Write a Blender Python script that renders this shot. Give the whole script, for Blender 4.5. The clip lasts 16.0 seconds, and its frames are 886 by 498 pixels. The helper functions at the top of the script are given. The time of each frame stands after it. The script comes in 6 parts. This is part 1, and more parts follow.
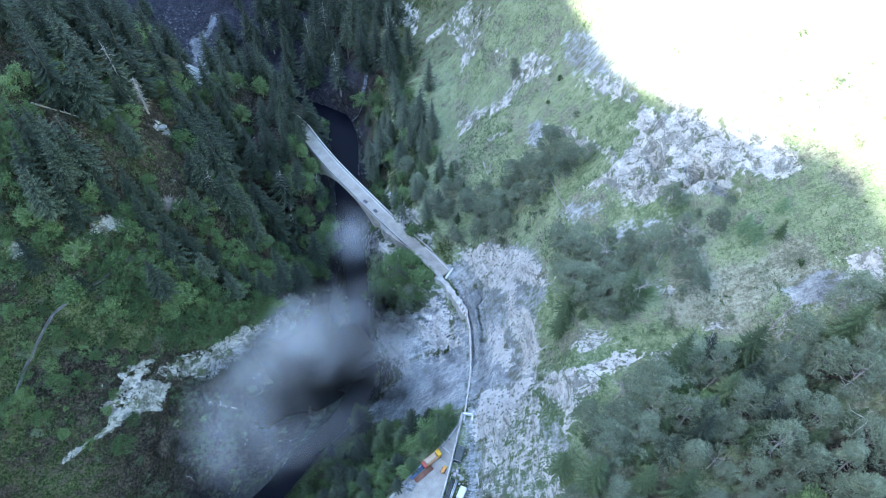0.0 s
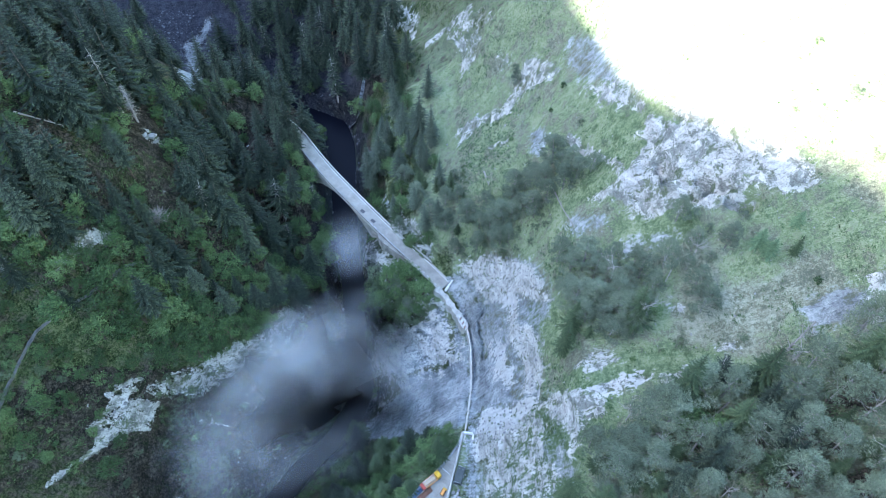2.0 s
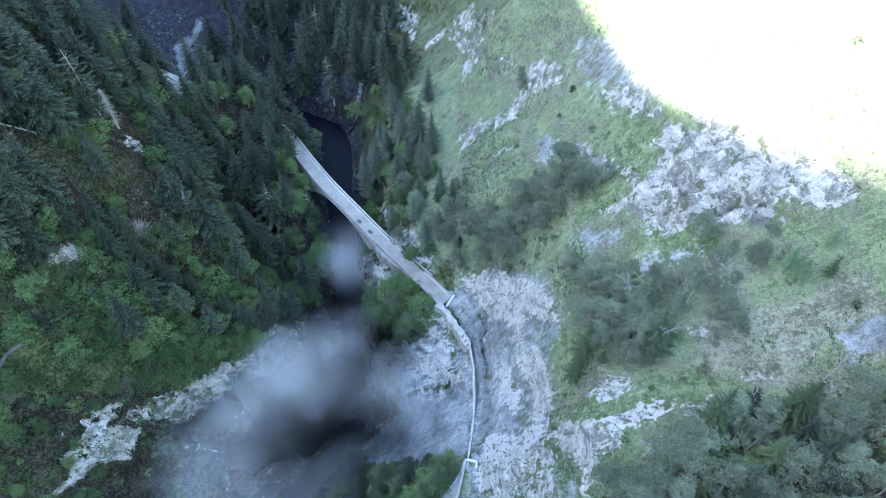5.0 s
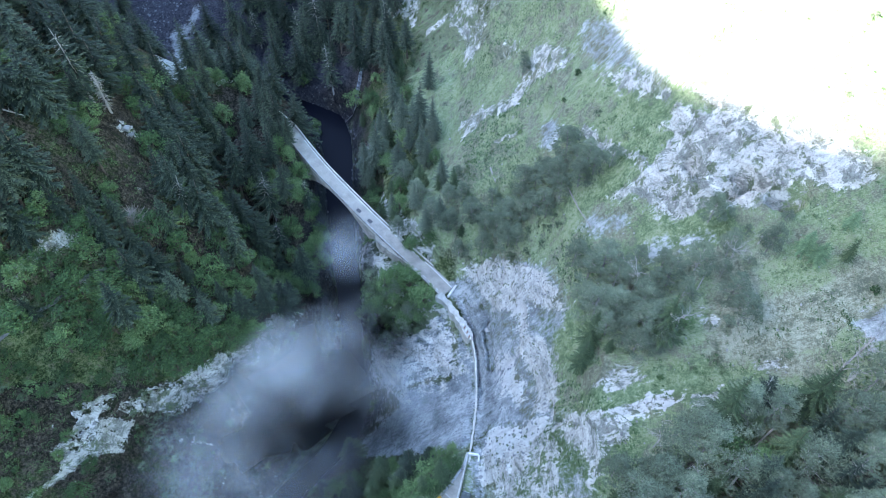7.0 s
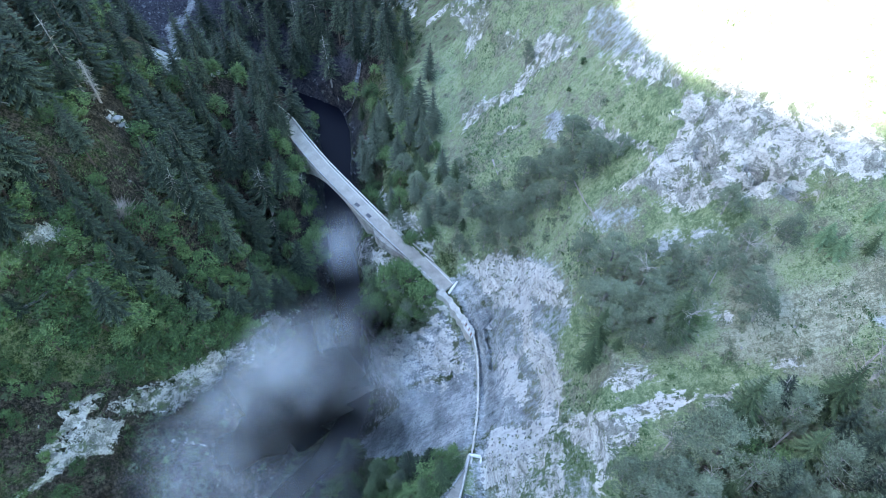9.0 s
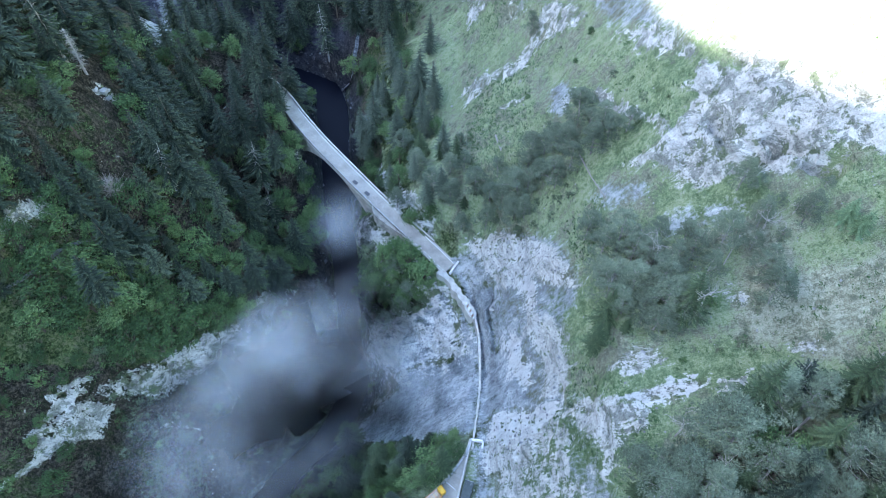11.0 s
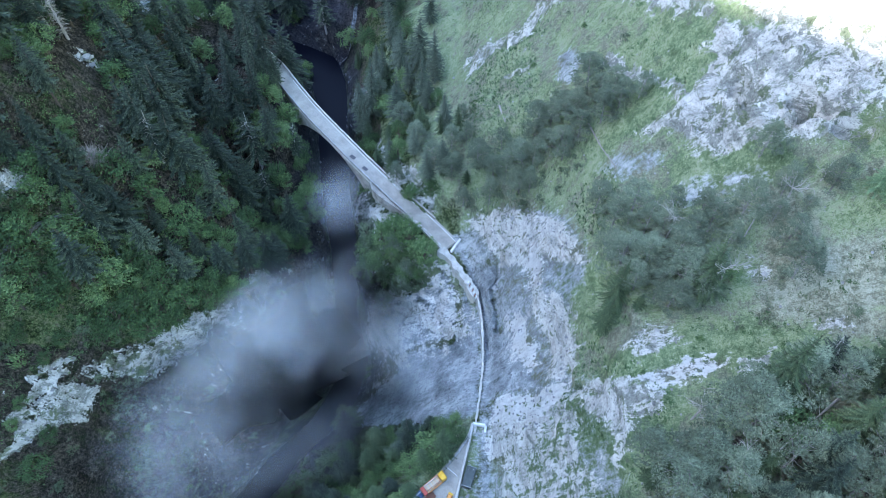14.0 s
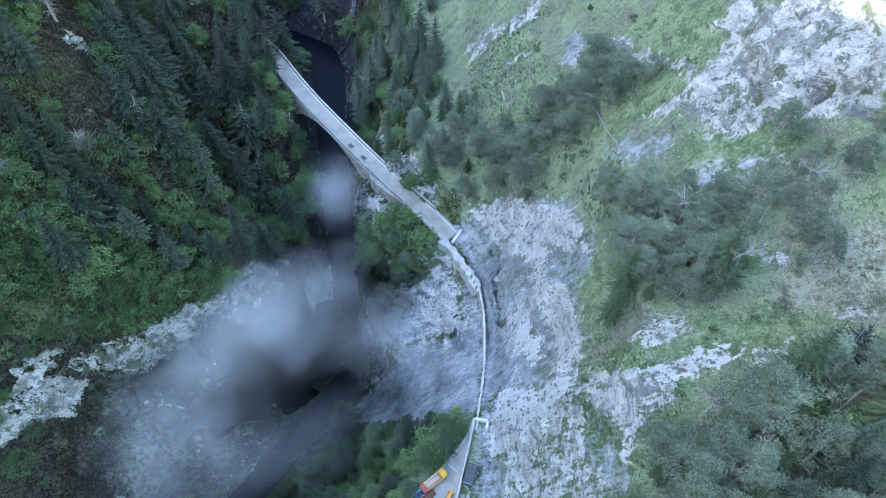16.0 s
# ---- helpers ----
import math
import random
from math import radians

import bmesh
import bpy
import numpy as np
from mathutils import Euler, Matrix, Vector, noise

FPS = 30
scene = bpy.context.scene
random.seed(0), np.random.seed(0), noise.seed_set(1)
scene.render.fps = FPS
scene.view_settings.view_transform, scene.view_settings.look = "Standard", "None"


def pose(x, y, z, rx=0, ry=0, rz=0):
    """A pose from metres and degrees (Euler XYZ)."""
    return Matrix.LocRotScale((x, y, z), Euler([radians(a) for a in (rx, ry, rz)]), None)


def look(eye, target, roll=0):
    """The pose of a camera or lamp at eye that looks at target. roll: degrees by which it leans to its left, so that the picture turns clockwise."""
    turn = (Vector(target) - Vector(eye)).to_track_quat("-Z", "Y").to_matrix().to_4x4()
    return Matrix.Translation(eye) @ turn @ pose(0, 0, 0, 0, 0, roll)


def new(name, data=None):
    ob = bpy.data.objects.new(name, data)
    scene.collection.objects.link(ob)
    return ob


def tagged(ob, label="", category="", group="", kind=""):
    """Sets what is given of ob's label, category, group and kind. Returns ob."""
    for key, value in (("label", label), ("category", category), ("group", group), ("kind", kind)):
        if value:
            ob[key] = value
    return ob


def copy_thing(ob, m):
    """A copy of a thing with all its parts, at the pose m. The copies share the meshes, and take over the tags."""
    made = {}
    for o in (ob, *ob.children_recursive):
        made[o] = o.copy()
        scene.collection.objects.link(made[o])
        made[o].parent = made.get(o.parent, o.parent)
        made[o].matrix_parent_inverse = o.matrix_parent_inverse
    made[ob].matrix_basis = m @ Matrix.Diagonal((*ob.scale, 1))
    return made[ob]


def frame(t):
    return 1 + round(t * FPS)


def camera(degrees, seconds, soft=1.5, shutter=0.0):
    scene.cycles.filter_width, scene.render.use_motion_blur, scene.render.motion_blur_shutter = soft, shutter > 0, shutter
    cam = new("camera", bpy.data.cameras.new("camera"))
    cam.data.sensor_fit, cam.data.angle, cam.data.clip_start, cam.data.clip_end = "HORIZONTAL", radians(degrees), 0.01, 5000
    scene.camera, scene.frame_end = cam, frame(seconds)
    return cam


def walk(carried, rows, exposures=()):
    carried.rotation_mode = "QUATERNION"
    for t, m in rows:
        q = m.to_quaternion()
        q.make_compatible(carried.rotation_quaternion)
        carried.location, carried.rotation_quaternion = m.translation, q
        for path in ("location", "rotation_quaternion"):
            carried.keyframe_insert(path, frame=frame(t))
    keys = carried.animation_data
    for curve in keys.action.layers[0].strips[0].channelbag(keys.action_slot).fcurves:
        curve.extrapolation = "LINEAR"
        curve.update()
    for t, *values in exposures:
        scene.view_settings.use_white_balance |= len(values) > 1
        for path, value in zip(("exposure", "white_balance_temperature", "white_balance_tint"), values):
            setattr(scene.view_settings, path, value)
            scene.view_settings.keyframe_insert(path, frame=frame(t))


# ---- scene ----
cam = camera(65.5, 16.0, soft=0.4)
METRES, EYE, TILT, LEAN, TURN = 55.0, 197.0, -53.0, 0.0, 0.0
ROWS = [
    (0.0, 0.0, 0.0, 0.0, -0.0, 0.0, -0.0),
    (0.5, -0.0003, 0.0204, 0.0134, -0.02, 0.1, -0.0),
    (1.0, -0.0008, 0.0493, 0.0274, -0.04, 0.14, 0.01),
    (1.5, -0.0009, 0.0877, 0.0408, -0.05, 0.17, 0.02),
    (2.0, -0.001, 0.1303, 0.0581, -0.06, 0.18, 0.01),
    (2.5, -0.0017, 0.1756, 0.0798, -0.08, 0.23, 0.02),
    (3.0, -0.0031, 0.2214, 0.1026, -0.09, 0.26, 0.03),
    (3.5, -0.0041, 0.2665, 0.123, -0.1, 0.3, 0.03),
    (4.0, -0.0053, 0.3044, 0.1344, -0.09, 0.31, 0.03),
    (6.5, -0.0103, 0.4319, 0.0909, -0.02, 0.11, 0.02),
    (7.0, -0.0114, 0.4558, 0.0797, -0.01, 0.09, 0.01),
    (7.5, -0.0127, 0.4809, 0.0704, -0.01, 0.06, 0.0),
    (8.0, -0.0141, 0.5085, 0.0647, -0.01, 0.05, -0.01),
    (10.5, -0.0158, 0.6589, 0.0529, 0.03, -0.89, -0.03),
    (11.0, -0.0156, 0.6875, 0.0475, 0.06, -1.58, -0.05),
    (11.5, -0.0154, 0.7146, 0.0401, 0.08, -2.18, -0.05),
    (12.0, -0.0145, 0.741, 0.0317, 0.12, -2.57, -0.06),
    (12.5, -0.0153, 0.7657, 0.0222, 0.13, -2.59, -0.07),
    (13.0, -0.0152, 0.7901, 0.0117, 0.15, -2.6, -0.08),
    (13.5, -0.0157, 0.8141, 0.0004, 0.14, -2.6, -0.09),
    (14.0, -0.0155, 0.8381, -0.0112, 0.16, -2.61, -0.11),
    (14.5, -0.0167, 0.8621, -0.0224, 0.15, -2.63, -0.12),
    (15.0, -0.0178, 0.886, -0.0342, 0.14, -2.64, -0.14),
    (15.5, -0.018, 0.91, -0.0458, 0.16, -2.64, -0.16),
    (16.0, -0.0179, 0.9347, -0.056, 0.18, -2.69, -0.16),
]
walk(cam, [(t, pose(0, 0, EYE, TILT, LEAN, TURN) @ pose(METRES * x, METRES * y, METRES * z, 90 + pitch, roll, yaw)) for t, x, y, z, yaw, pitch, roll in ROWS])

# ---- world, sun, exposure ----
SUN_UP, SUN_TURN = 33.0, 262.0  # degrees above the horizon; the side it comes from, clockwise from +y
world = bpy.data.worlds.new("sky")
scene.world = world
world.use_nodes = True
wn = world.node_tree.nodes
sky = wn.new("ShaderNodeTexSky")
sky.sky_type, sky.sun_disc = "NISHITA", False
sky.sun_elevation, sky.sun_rotation = radians(SUN_UP), radians(SUN_TURN)
world.node_tree.links.new(sky.outputs[0], wn["Background"].inputs[0])
wn["Background"].inputs[1].default_value = 0.12
sun_way = Vector((math.sin(radians(SUN_TURN)) * math.cos(radians(SUN_UP)), math.cos(radians(SUN_TURN)) * math.cos(radians(SUN_UP)), math.sin(radians(SUN_UP))))
sun = new("sun", bpy.data.lights.new("sun", "SUN"))
sun.data.energy, sun.data.angle, sun.data.color = 5.0, radians(1.4), (1.0, 0.95, 0.86)
sun.matrix_world = look(sun_way * 100, (0, 0, 0))
scene.view_settings.exposure = 3.44
scene.view_settings.use_white_balance = True
scene.view_settings.white_balance_temperature, scene.view_settings.white_balance_tint = 6080, 8

# ---- materials ----
class Nodes:
    """Short hands for building one node material."""

    def __init__(self, name):
        self.mat = bpy.data.materials.new(name)
        self.mat.use_nodes = True
        self.tree = self.mat.node_tree
        self.out = self.tree.nodes["Principled BSDF"]
        self.where = self.add("ShaderNodeTexCoord").outputs["Object"]

    def add(self, kind, **inputs):
        node = self.tree.nodes.new(kind)
        for key, value in inputs.items():
            self.put(node.inputs[key.replace("_", " ")], value)
        return node

    def put(self, socket, value):
        if isinstance(value, bpy.types.NodeSocket):
            self.tree.links.new(value, socket)
        else:
            socket.default_value = value

    def noise(self, scale, detail=6.0, rough=0.6, where=None, distort=0.0):
        return self.add("ShaderNodeTexNoise", Vector=where or self.where, Scale=scale, Detail=detail, Roughness=rough, Distortion=distort).outputs["Fac"]

    def stretch(self, x, y, z, turn=(0, 0, 0)):
        m = self.add("ShaderNodeMapping", Vector=self.where)
        m.inputs["Scale"].default_value = (x, y, z)
        m.inputs["Rotation"].default_value = [radians(a) for a in turn]
        return m.outputs[0]

    def ramp(self, fac, *stops):
        node = self.add("ShaderNodeValToRGB", Fac=fac)
        e = node.color_ramp.elements
        while len(e) < len(stops):
            e.new(0.5)
        for k, (at, colour) in enumerate(stops):
            e[k].position = at
            e[k].color = (*colour, 1) if isinstance(colour, tuple) else (colour, colour, colour, 1)
        return node.outputs[0]

    def math(self, op, a, b):
        node = self.add("ShaderNodeMath")
        node.operation = op
        self.put(node.inputs[0], a), self.put(node.inputs[1], b)
        return node.outputs[0]

    def mix(self, fac, a, b, blend="MIX"):
        node = self.add("ShaderNodeMix")
        node.data_type, node.blend_type = "RGBA", blend
        self.put(node.inputs[0], fac)
        for socket, value in ((node.inputs[6], a), (node.inputs[7], b)):
            self.put(socket, (*value, 1) if isinstance(value, tuple) else value)
        return node.outputs[2]

    def attribute(self, name):
        node = self.add("ShaderNodeAttribute")
        node.attribute_name = name
        return node.outputs["Fac"]

    def random(self):
        return self.add("ShaderNodeObjectInfo").outputs["Random"]

    def island(self):
        return self.add("ShaderNodeNewGeometry").outputs["Random Per Island"]

    def bump(self, height, strength, distance):
        return self.add("ShaderNodeBump", Height=height, Strength=strength, Distance=distance).outputs[0]

    def done(self, colour, rough=0.85, metal=0.0, normal=None, gloss=0.3):
        self.put(self.out.inputs["Base Color"], (*colour, 1) if isinstance(colour, tuple) else colour)
        self.put(self.out.inputs["Roughness"], rough)
        self.put(self.out.inputs["Metallic"], metal)
        self.put(self.out.inputs["Specular IOR Level"], gloss)
        if normal is not None:
            self.put(self.out.inputs["Normal"], normal)
        return self.mat


def plain(name, dark, light, scale=2.0, rough=0.8, metal=0.0, bump=0.3, vary=0.0):
    """A worn surface between two colours, with grain at two scales."""
    n = Nodes(name)
    a = n.noise(scale, 5)
    fine = n.noise(scale * 9, 4)
    both = n.math("ADD", n.math("MULTIPLY", a, 0.65), n.math("MULTIPLY", fine, 0.35))
    if vary:
        both = n.math("ADD", both, n.math("MULTIPLY", n.math("SUBTRACT", n.random(), 0.5), vary))
    return n.done(n.ramp(both, (0.3, dark), (0.7, light)), rough, metal, n.bump(fine, bump, 0.05))


def leafy(name, dark, light, tip, vary=0.5, rough=0.7, tone_gain=0.0):
    """Needles or leaves: each blade and each plant has a shade of its own; outer and upper blades can be lighter."""
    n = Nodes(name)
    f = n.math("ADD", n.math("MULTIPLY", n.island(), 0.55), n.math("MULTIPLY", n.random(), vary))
    if tone_gain:
        f = n.math("ADD", n.math("MULTIPLY", f, 1 - tone_gain * 0.5), n.math("MULTIPLY", n.math("SUBTRACT", n.attribute("blade_tone"), 0.35), tone_gain))
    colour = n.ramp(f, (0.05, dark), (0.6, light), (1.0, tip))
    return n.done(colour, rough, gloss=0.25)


def rock_colour(n, level, run, fine, tiny, speck, worn=0.53):
    """Pale bedded limestone: weathered grey patches, moss, and dark lines along the beds."""
    bed = n.noise(1.0, 7, 0.6, n.stretch(0.1, 0.16, 0.5, (18, -12, 20)), 0.8)
    face = n.ramp(level((bed, 1.0), (run, 0.5), (fine, 0.6), (tiny, 0.7)), (0.3, (0.32, 0.31, 0.28)), (0.5, (0.54, 0.525, 0.48)), (0.68, (0.7, 0.685, 0.635)))
    patch = level((n.noise(0.3, 10, 0.72, None, 0.5), 1.6), (fine, 0.6), (run, 0.3))
    grey = n.ramp(n.math("SUBTRACT", patch, worn), (0.0, 0.0), (0.05, 0.9))
    rock = n.mix(grey, face, n.ramp(speck, (0.32, (0.11, 0.118, 0.1)), (0.68, (0.3, 0.31, 0.27))))
    beds = n.noise(1.0, 5, 0.55, n.stretch(0.07, 0.12, 0.4, (18, -12, 20)), 0.5)
    line = n.ramp(n.math("ABSOLUTE", n.math("SUBTRACT", beds, 0.46), 0.0), (0.004, 1.0), (0.02, 0.0))
    line = n.math("MULTIPLY", line, n.ramp(fine, (0.5, 0.0), (0.6, 0.7)))
    rock = n.mix(line, rock, (0.08, 0.08, 0.085))
    moss = n.ramp(n.math("SUBTRACT", level((n.noise(0.24, 9, 0.7, None, 0.4), 1.5), (fine, 0.5)), worn), (0.07, 0.0), (0.12, 0.9))
    return n.mix(moss, rock, n.ramp(speck, (0.3, (0.05, 0.07, 0.035)), (0.7, (0.18, 0.21, 0.12)))), line


def ground_material():
    n = Nodes("mountain_ground")
    low, mid, fine, tiny = n.noise(0.1, 4), n.noise(0.38, 6, 0.62), n.noise(1.5, 6, 0.7), n.noise(4.2, 5, 0.75)
    run = n.noise(1.0, 7, 0.68, n.stretch(0.2, 1.1, 0.2, (0, 0, 12)), 0.5)  # streaks down the fall of the slope

    def blend(*pairs):
        total = None
        for noise_, weight in pairs:
            term = n.math("MULTIPLY", n.math("SUBTRACT", noise_, 0.5), weight)
            total = term if total is None else n.math("ADD", total, term)
        return total

    def level(*pairs):
        return n.math("ADD", blend(*pairs), 0.5)
    speck = level((mid, 0.7), (fine, 1.3), (tiny, 1.3))
    grass = n.ramp(speck, (0.3, (0.014, 0.024, 0.01)), (0.5, (0.07, 0.1, 0.036)), (0.72, (0.2, 0.215, 0.11)))
    litter = n.ramp(speck, (0.3, (0.008, 0.007, 0.006)), (0.5, (0.038, 0.034, 0.027)), (0.72, (0.13, 0.108, 0.085)))
    tuft = level((run, 0.4), (low, 0.8), (mid, 0.8), (fine, 0.9), (tiny, 1.1))
    dusty = n.ramp(tuft, (0.28, (0.15, 0.157, 0.112)), (0.5, (0.295, 0.303, 0.215)), (0.74, (0.49, 0.487, 0.39)))
    fresh = n.ramp(tuft, (0.28, (0.095, 0.134, 0.066)), (0.5, (0.19, 0.252, 0.125)), (0.74, (0.36, 0.4, 0.25)))
    dusty = n.mix(n.ramp(n.math("ADD", n.attribute("fresh"), blend((low, 1.2), (mid, 0.9), (fine, 0.5))), (0.42, 0.0), (0.6, 1.0)), dusty, fresh)
    rock, line = rock_colour(n, level, run, fine, tiny, speck, n.math("ADD", n.math("MULTIPLY", n.attribute("scree"), 0.18), 0.51))
    bed = n.noise(1.0, 8, 0.64, n.stretch(0.13, 0.2, 0.6, (18, -12, 20)), 1.0)
    # blue-grey rubble and mud, streaked down the fall; cleft shade put in as colour
    scree = n.ramp(level((run, 0.55), (low, 0.9), (mid, 0.6), (fine, 0.5), (tiny, 0.6)), (0.27, (0.145, 0.16, 0.165)), (0.5, (0.3, 0.322, 0.326)), (0.74, (0.55, 0.565, 0.56)))
    cleft = n.noise(1.0, 7, 0.66, n.stretch(0.12, 0.34, 0.12, (0, 0, 20)), 1.2)
    scree = n.mix(n.ramp(n.math("ABSOLUTE", n.math("SUBTRACT", cleft, 0.46), 0.0), (0.003, 0.6), (0.014, 0.0)), scree, (0.07, 0.072, 0.082))
    ragged = blend((low, 0.7), (mid, 1.3), (fine, 0.8), (run, 0.9), (tiny, 0.4))

    def cut(name, soft=0.06):
        return n.ramp(n.math("ADD", n.attribute(name), ragged), (0.5 - soft, 0.0), (0.5 + soft, 1.0))
    colour = n.mix(n.ramp(n.math("ADD", n.attribute("dust"), blend((low, 1.2), (mid, 1.0))), (0.3, 0.0), (0.62, 1.0)), grass, dusty)
    colour = n.mix(cut("litter", 0.2), colour, litter)
    colour = n.mix(cut("scree", 0.13), colour, scree)
    colour = n.mix(cut("rock", 0.05), colour, rock)
    # clean, freshly broken slabs
    slab = n.ramp(level((run, 0.8), (fine, 0.4), (tiny, 0.5)), (0.3, (0.42, 0.41, 0.385)), (0.5, (0.6, 0.59, 0.56)), (0.7, (0.72, 0.71, 0.675)))
    colour = n.mix(cut("slab", 0.04), colour, slab)
    # shade of the deep gorge, put into the ground colour as dark blue-grey
    colour = n.mix(n.math("MULTIPLY", n.attribute("deep_shade"), 0.85), colour, n.ramp(speck, (0.3, (0.016, 0.018, 0.028)), (0.72, (0.075, 0.078, 0.1))))
    relief = n.math("ADD", blend((fine, 0.7), (tiny, 0.4)), n.math("MULTIPLY", n.math("SUBTRACT", blend((bed, 1.8), (mid, 0.5)), n.math("MULTIPLY", line, 0.3)), n.attribute("rock")))
    return n.done(colour, 0.93, 0.0, n.bump(relief, 1.0, 0.8), 0.12)


def rock_material():
    """Bedded pale limestone, as on the bare ground."""
    n = Nodes("bedded_limestone")
    fine, tiny, run = n.noise(1.5, 6, 0.7), n.noise(4.2, 5, 0.75), n.noise(1.0, 7, 0.68, n.stretch(0.2, 1.1, 0.2, (0, 0, 12)), 0.5)

    def level(*pairs):
        total = 0.5
        for noise_, weight in pairs:
            total = n.math("ADD", n.math("MULTIPLY", n.math("SUBTRACT", noise_, 0.5), weight), total)
        return total
    colour, line = rock_colour(n, level, run, fine, tiny, level((fine, 1.3), (tiny, 1.3)))
    return n.done(colour, 0.93, 0.0, n.bump(n.math("SUBTRACT", fine, n.math("MULTIPLY", line, 0.4)), 1.0, 0.8), 0.12)


def water_material():
    n = Nodes("dark_river_water")
    ripple = n.noise(0.5, 5, 0.65, n.stretch(1, 0.5, 1))
    foam = n.ramp(n.noise(0.3, 8, 0.75), (0.68, 0.0), (0.78, 0.35))
    return n.done(n.mix(foam, (0.005, 0.006, 0.012), (0.12, 0.13, 0.15)), 0.35, 0.0, None, 0.1)


def torrent_material():
    n = Nodes("white_water")
    f = n.noise(1.2, 7, 0.72, n.stretch(1, 0.35, 1))
    return n.done(n.ramp(f, (0.4, (0.03, 0.035, 0.045)), (0.66, (0.25, 0.265, 0.29))), 0.45, 0.0, n.bump(f, 0.6, 0.3))


def dust_material(name, seed, thick, size):
    """Thin drifting dust: fades to nothing at the rim of each veil and in its gaps."""
    n = Nodes(name)
    uv = n.add("ShaderNodeTexCoord").outputs["UV"]
    away = n.add("ShaderNodeVectorMath", Vector=uv)
    away.operation = "DISTANCE"
    away.inputs[1].default_value = (0.5, 0.5, 0.0)
    shift = n.add("ShaderNodeMapping", Vector=n.where)
    shift.inputs["Location"].default_value = (seed * 31.0, seed * 7.0, seed * 3.0)
    warp = n.noise(1.3 / size, 6, 0.6, shift.outputs[0], 0.8)
    edge = n.ramp(n.math("ADD", away.outputs["Value"], n.math("MULTIPLY", n.math("SUBTRACT", warp, 0.5), 0.9)), (0.02, 1.0), (0.2, 0.55), (0.42, 0.0))
    billow = n.math("ADD", n.math("MULTIPLY", n.noise(2.0 / size, 7, 0.62, shift.outputs[0], 1.0), 0.6), n.math("MULTIPLY", n.noise(6.5 / size, 8, 0.6, shift.outputs[0], 1.4), 0.4))
    gaps = n.ramp(billow, (0.34, 0.25), (0.6, 1.0))
    rim = n.ramp(away.outputs["Value"], (0.26, 1.0), (0.47, 0.0))
    alpha = n.math("MULTIPLY", n.math("MULTIPLY", n.math("MULTIPLY", edge, rim), gaps), thick)
    n.put(n.out.inputs["Alpha"], alpha)
    return n.done((0.58, 0.585, 0.565), 1.0, gloss=0.0)


GROUND = ground_material()
LIMESTONE = rock_material()
WATER = water_material()
TORRENT = torrent_material()
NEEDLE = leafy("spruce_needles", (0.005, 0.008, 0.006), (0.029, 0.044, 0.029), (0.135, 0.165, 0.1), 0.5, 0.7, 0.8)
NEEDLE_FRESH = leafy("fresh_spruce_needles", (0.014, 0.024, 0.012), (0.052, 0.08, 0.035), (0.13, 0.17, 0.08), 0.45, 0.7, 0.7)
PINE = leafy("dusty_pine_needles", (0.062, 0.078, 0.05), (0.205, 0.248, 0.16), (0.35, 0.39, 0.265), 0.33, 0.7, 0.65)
LEAF = leafy("broad_leaves", (0.018, 0.036, 0.014), (0.088, 0.15, 0.054), (0.22, 0.3, 0.12))
LEAF_DULL = leafy("dull_shrub_leaves", (0.045, 0.065, 0.036), (0.11, 0.145, 0.08), (0.2, 0.235, 0.14))
BARK = plain("bark", (0.05, 0.038, 0.03), (0.15, 0.115, 0.09), 3.0, vary=0.25)
BARK_GREY = plain("grey_bark", (0.13, 0.12, 0.11), (0.34, 0.32, 0.3), 3.0, vary=0.25)
BARK_PALE = plain("weathered_wood", (0.2, 0.18, 0.16), (0.46, 0.43, 0.4), 3.0, vary=0.25)
ASPHALT = plain("dusty_asphalt", (0.22, 0.205, 0.18), (0.44, 0.41, 0.355), 0.35, 0.9, vary=0.0)
PATCH = plain("dark_asphalt_patch", (0.07, 0.07, 0.075), (0.12, 0.12, 0.125), 2.0, 0.9)
CONCRETE = plain("weathered_concrete", (0.3, 0.285, 0.25), (0.62, 0.6, 0.54), 0.6, 0.85)
CONCRETE_DARK = plain("stained_concrete", (0.09, 0.085, 0.075), (0.5, 0.475, 0.42), 0.55, 0.9)
LINE = plain("road_paint", (0.6, 0.6, 0.6), (0.85, 0.85, 0.84), 3.0, 0.7)
STONE = plain("pale_stone", (0.2, 0.2, 0.195), (0.46, 0.45, 0.43), 0.9, 0.9, vary=0.4)
STONE_WET = plain("wet_dark_stone", (0.03, 0.032, 0.04), (0.13, 0.135, 0.15), 0.9, 0.7, vary=0.5)
STONE_GREY = plain("grey_stone", (0.2, 0.205, 0.215), (0.46, 0.465, 0.475), 0.9, 0.9, vary=0.5)
YELLOW = plain("yellow_paint", (0.55, 0.3, 0.03), (0.8, 0.48, 0.06), 1.5, 0.45)
ORANGE = plain("orange_paint", (0.6, 0.25, 0.06), (0.8, 0.38, 0.12), 1.5, 0.5)
CREAM = plain("cream_tarpaulin", (0.38, 0.33, 0.25), (0.56, 0.5, 0.39), 1.2, 0.7)
RED = plain("red_paint", (0.35, 0.06, 0.04), (0.5, 0.11, 0.08), 1.5, 0.5)
BLUE = plain("blue_pipe", (0.06, 0.1, 0.2), (0.13, 0.19, 0.33), 1.5, 0.5, vary=0.3)
RUST = plain("rusty_steel", (0.11, 0.05, 0.035), (0.3, 0.15, 0.1), 2.5, 0.75, vary=0.3)
STEEL = plain("galvanised_steel", (0.3, 0.31, 0.33), (0.55, 0.56, 0.58), 2.0, 0.45, 0.6)
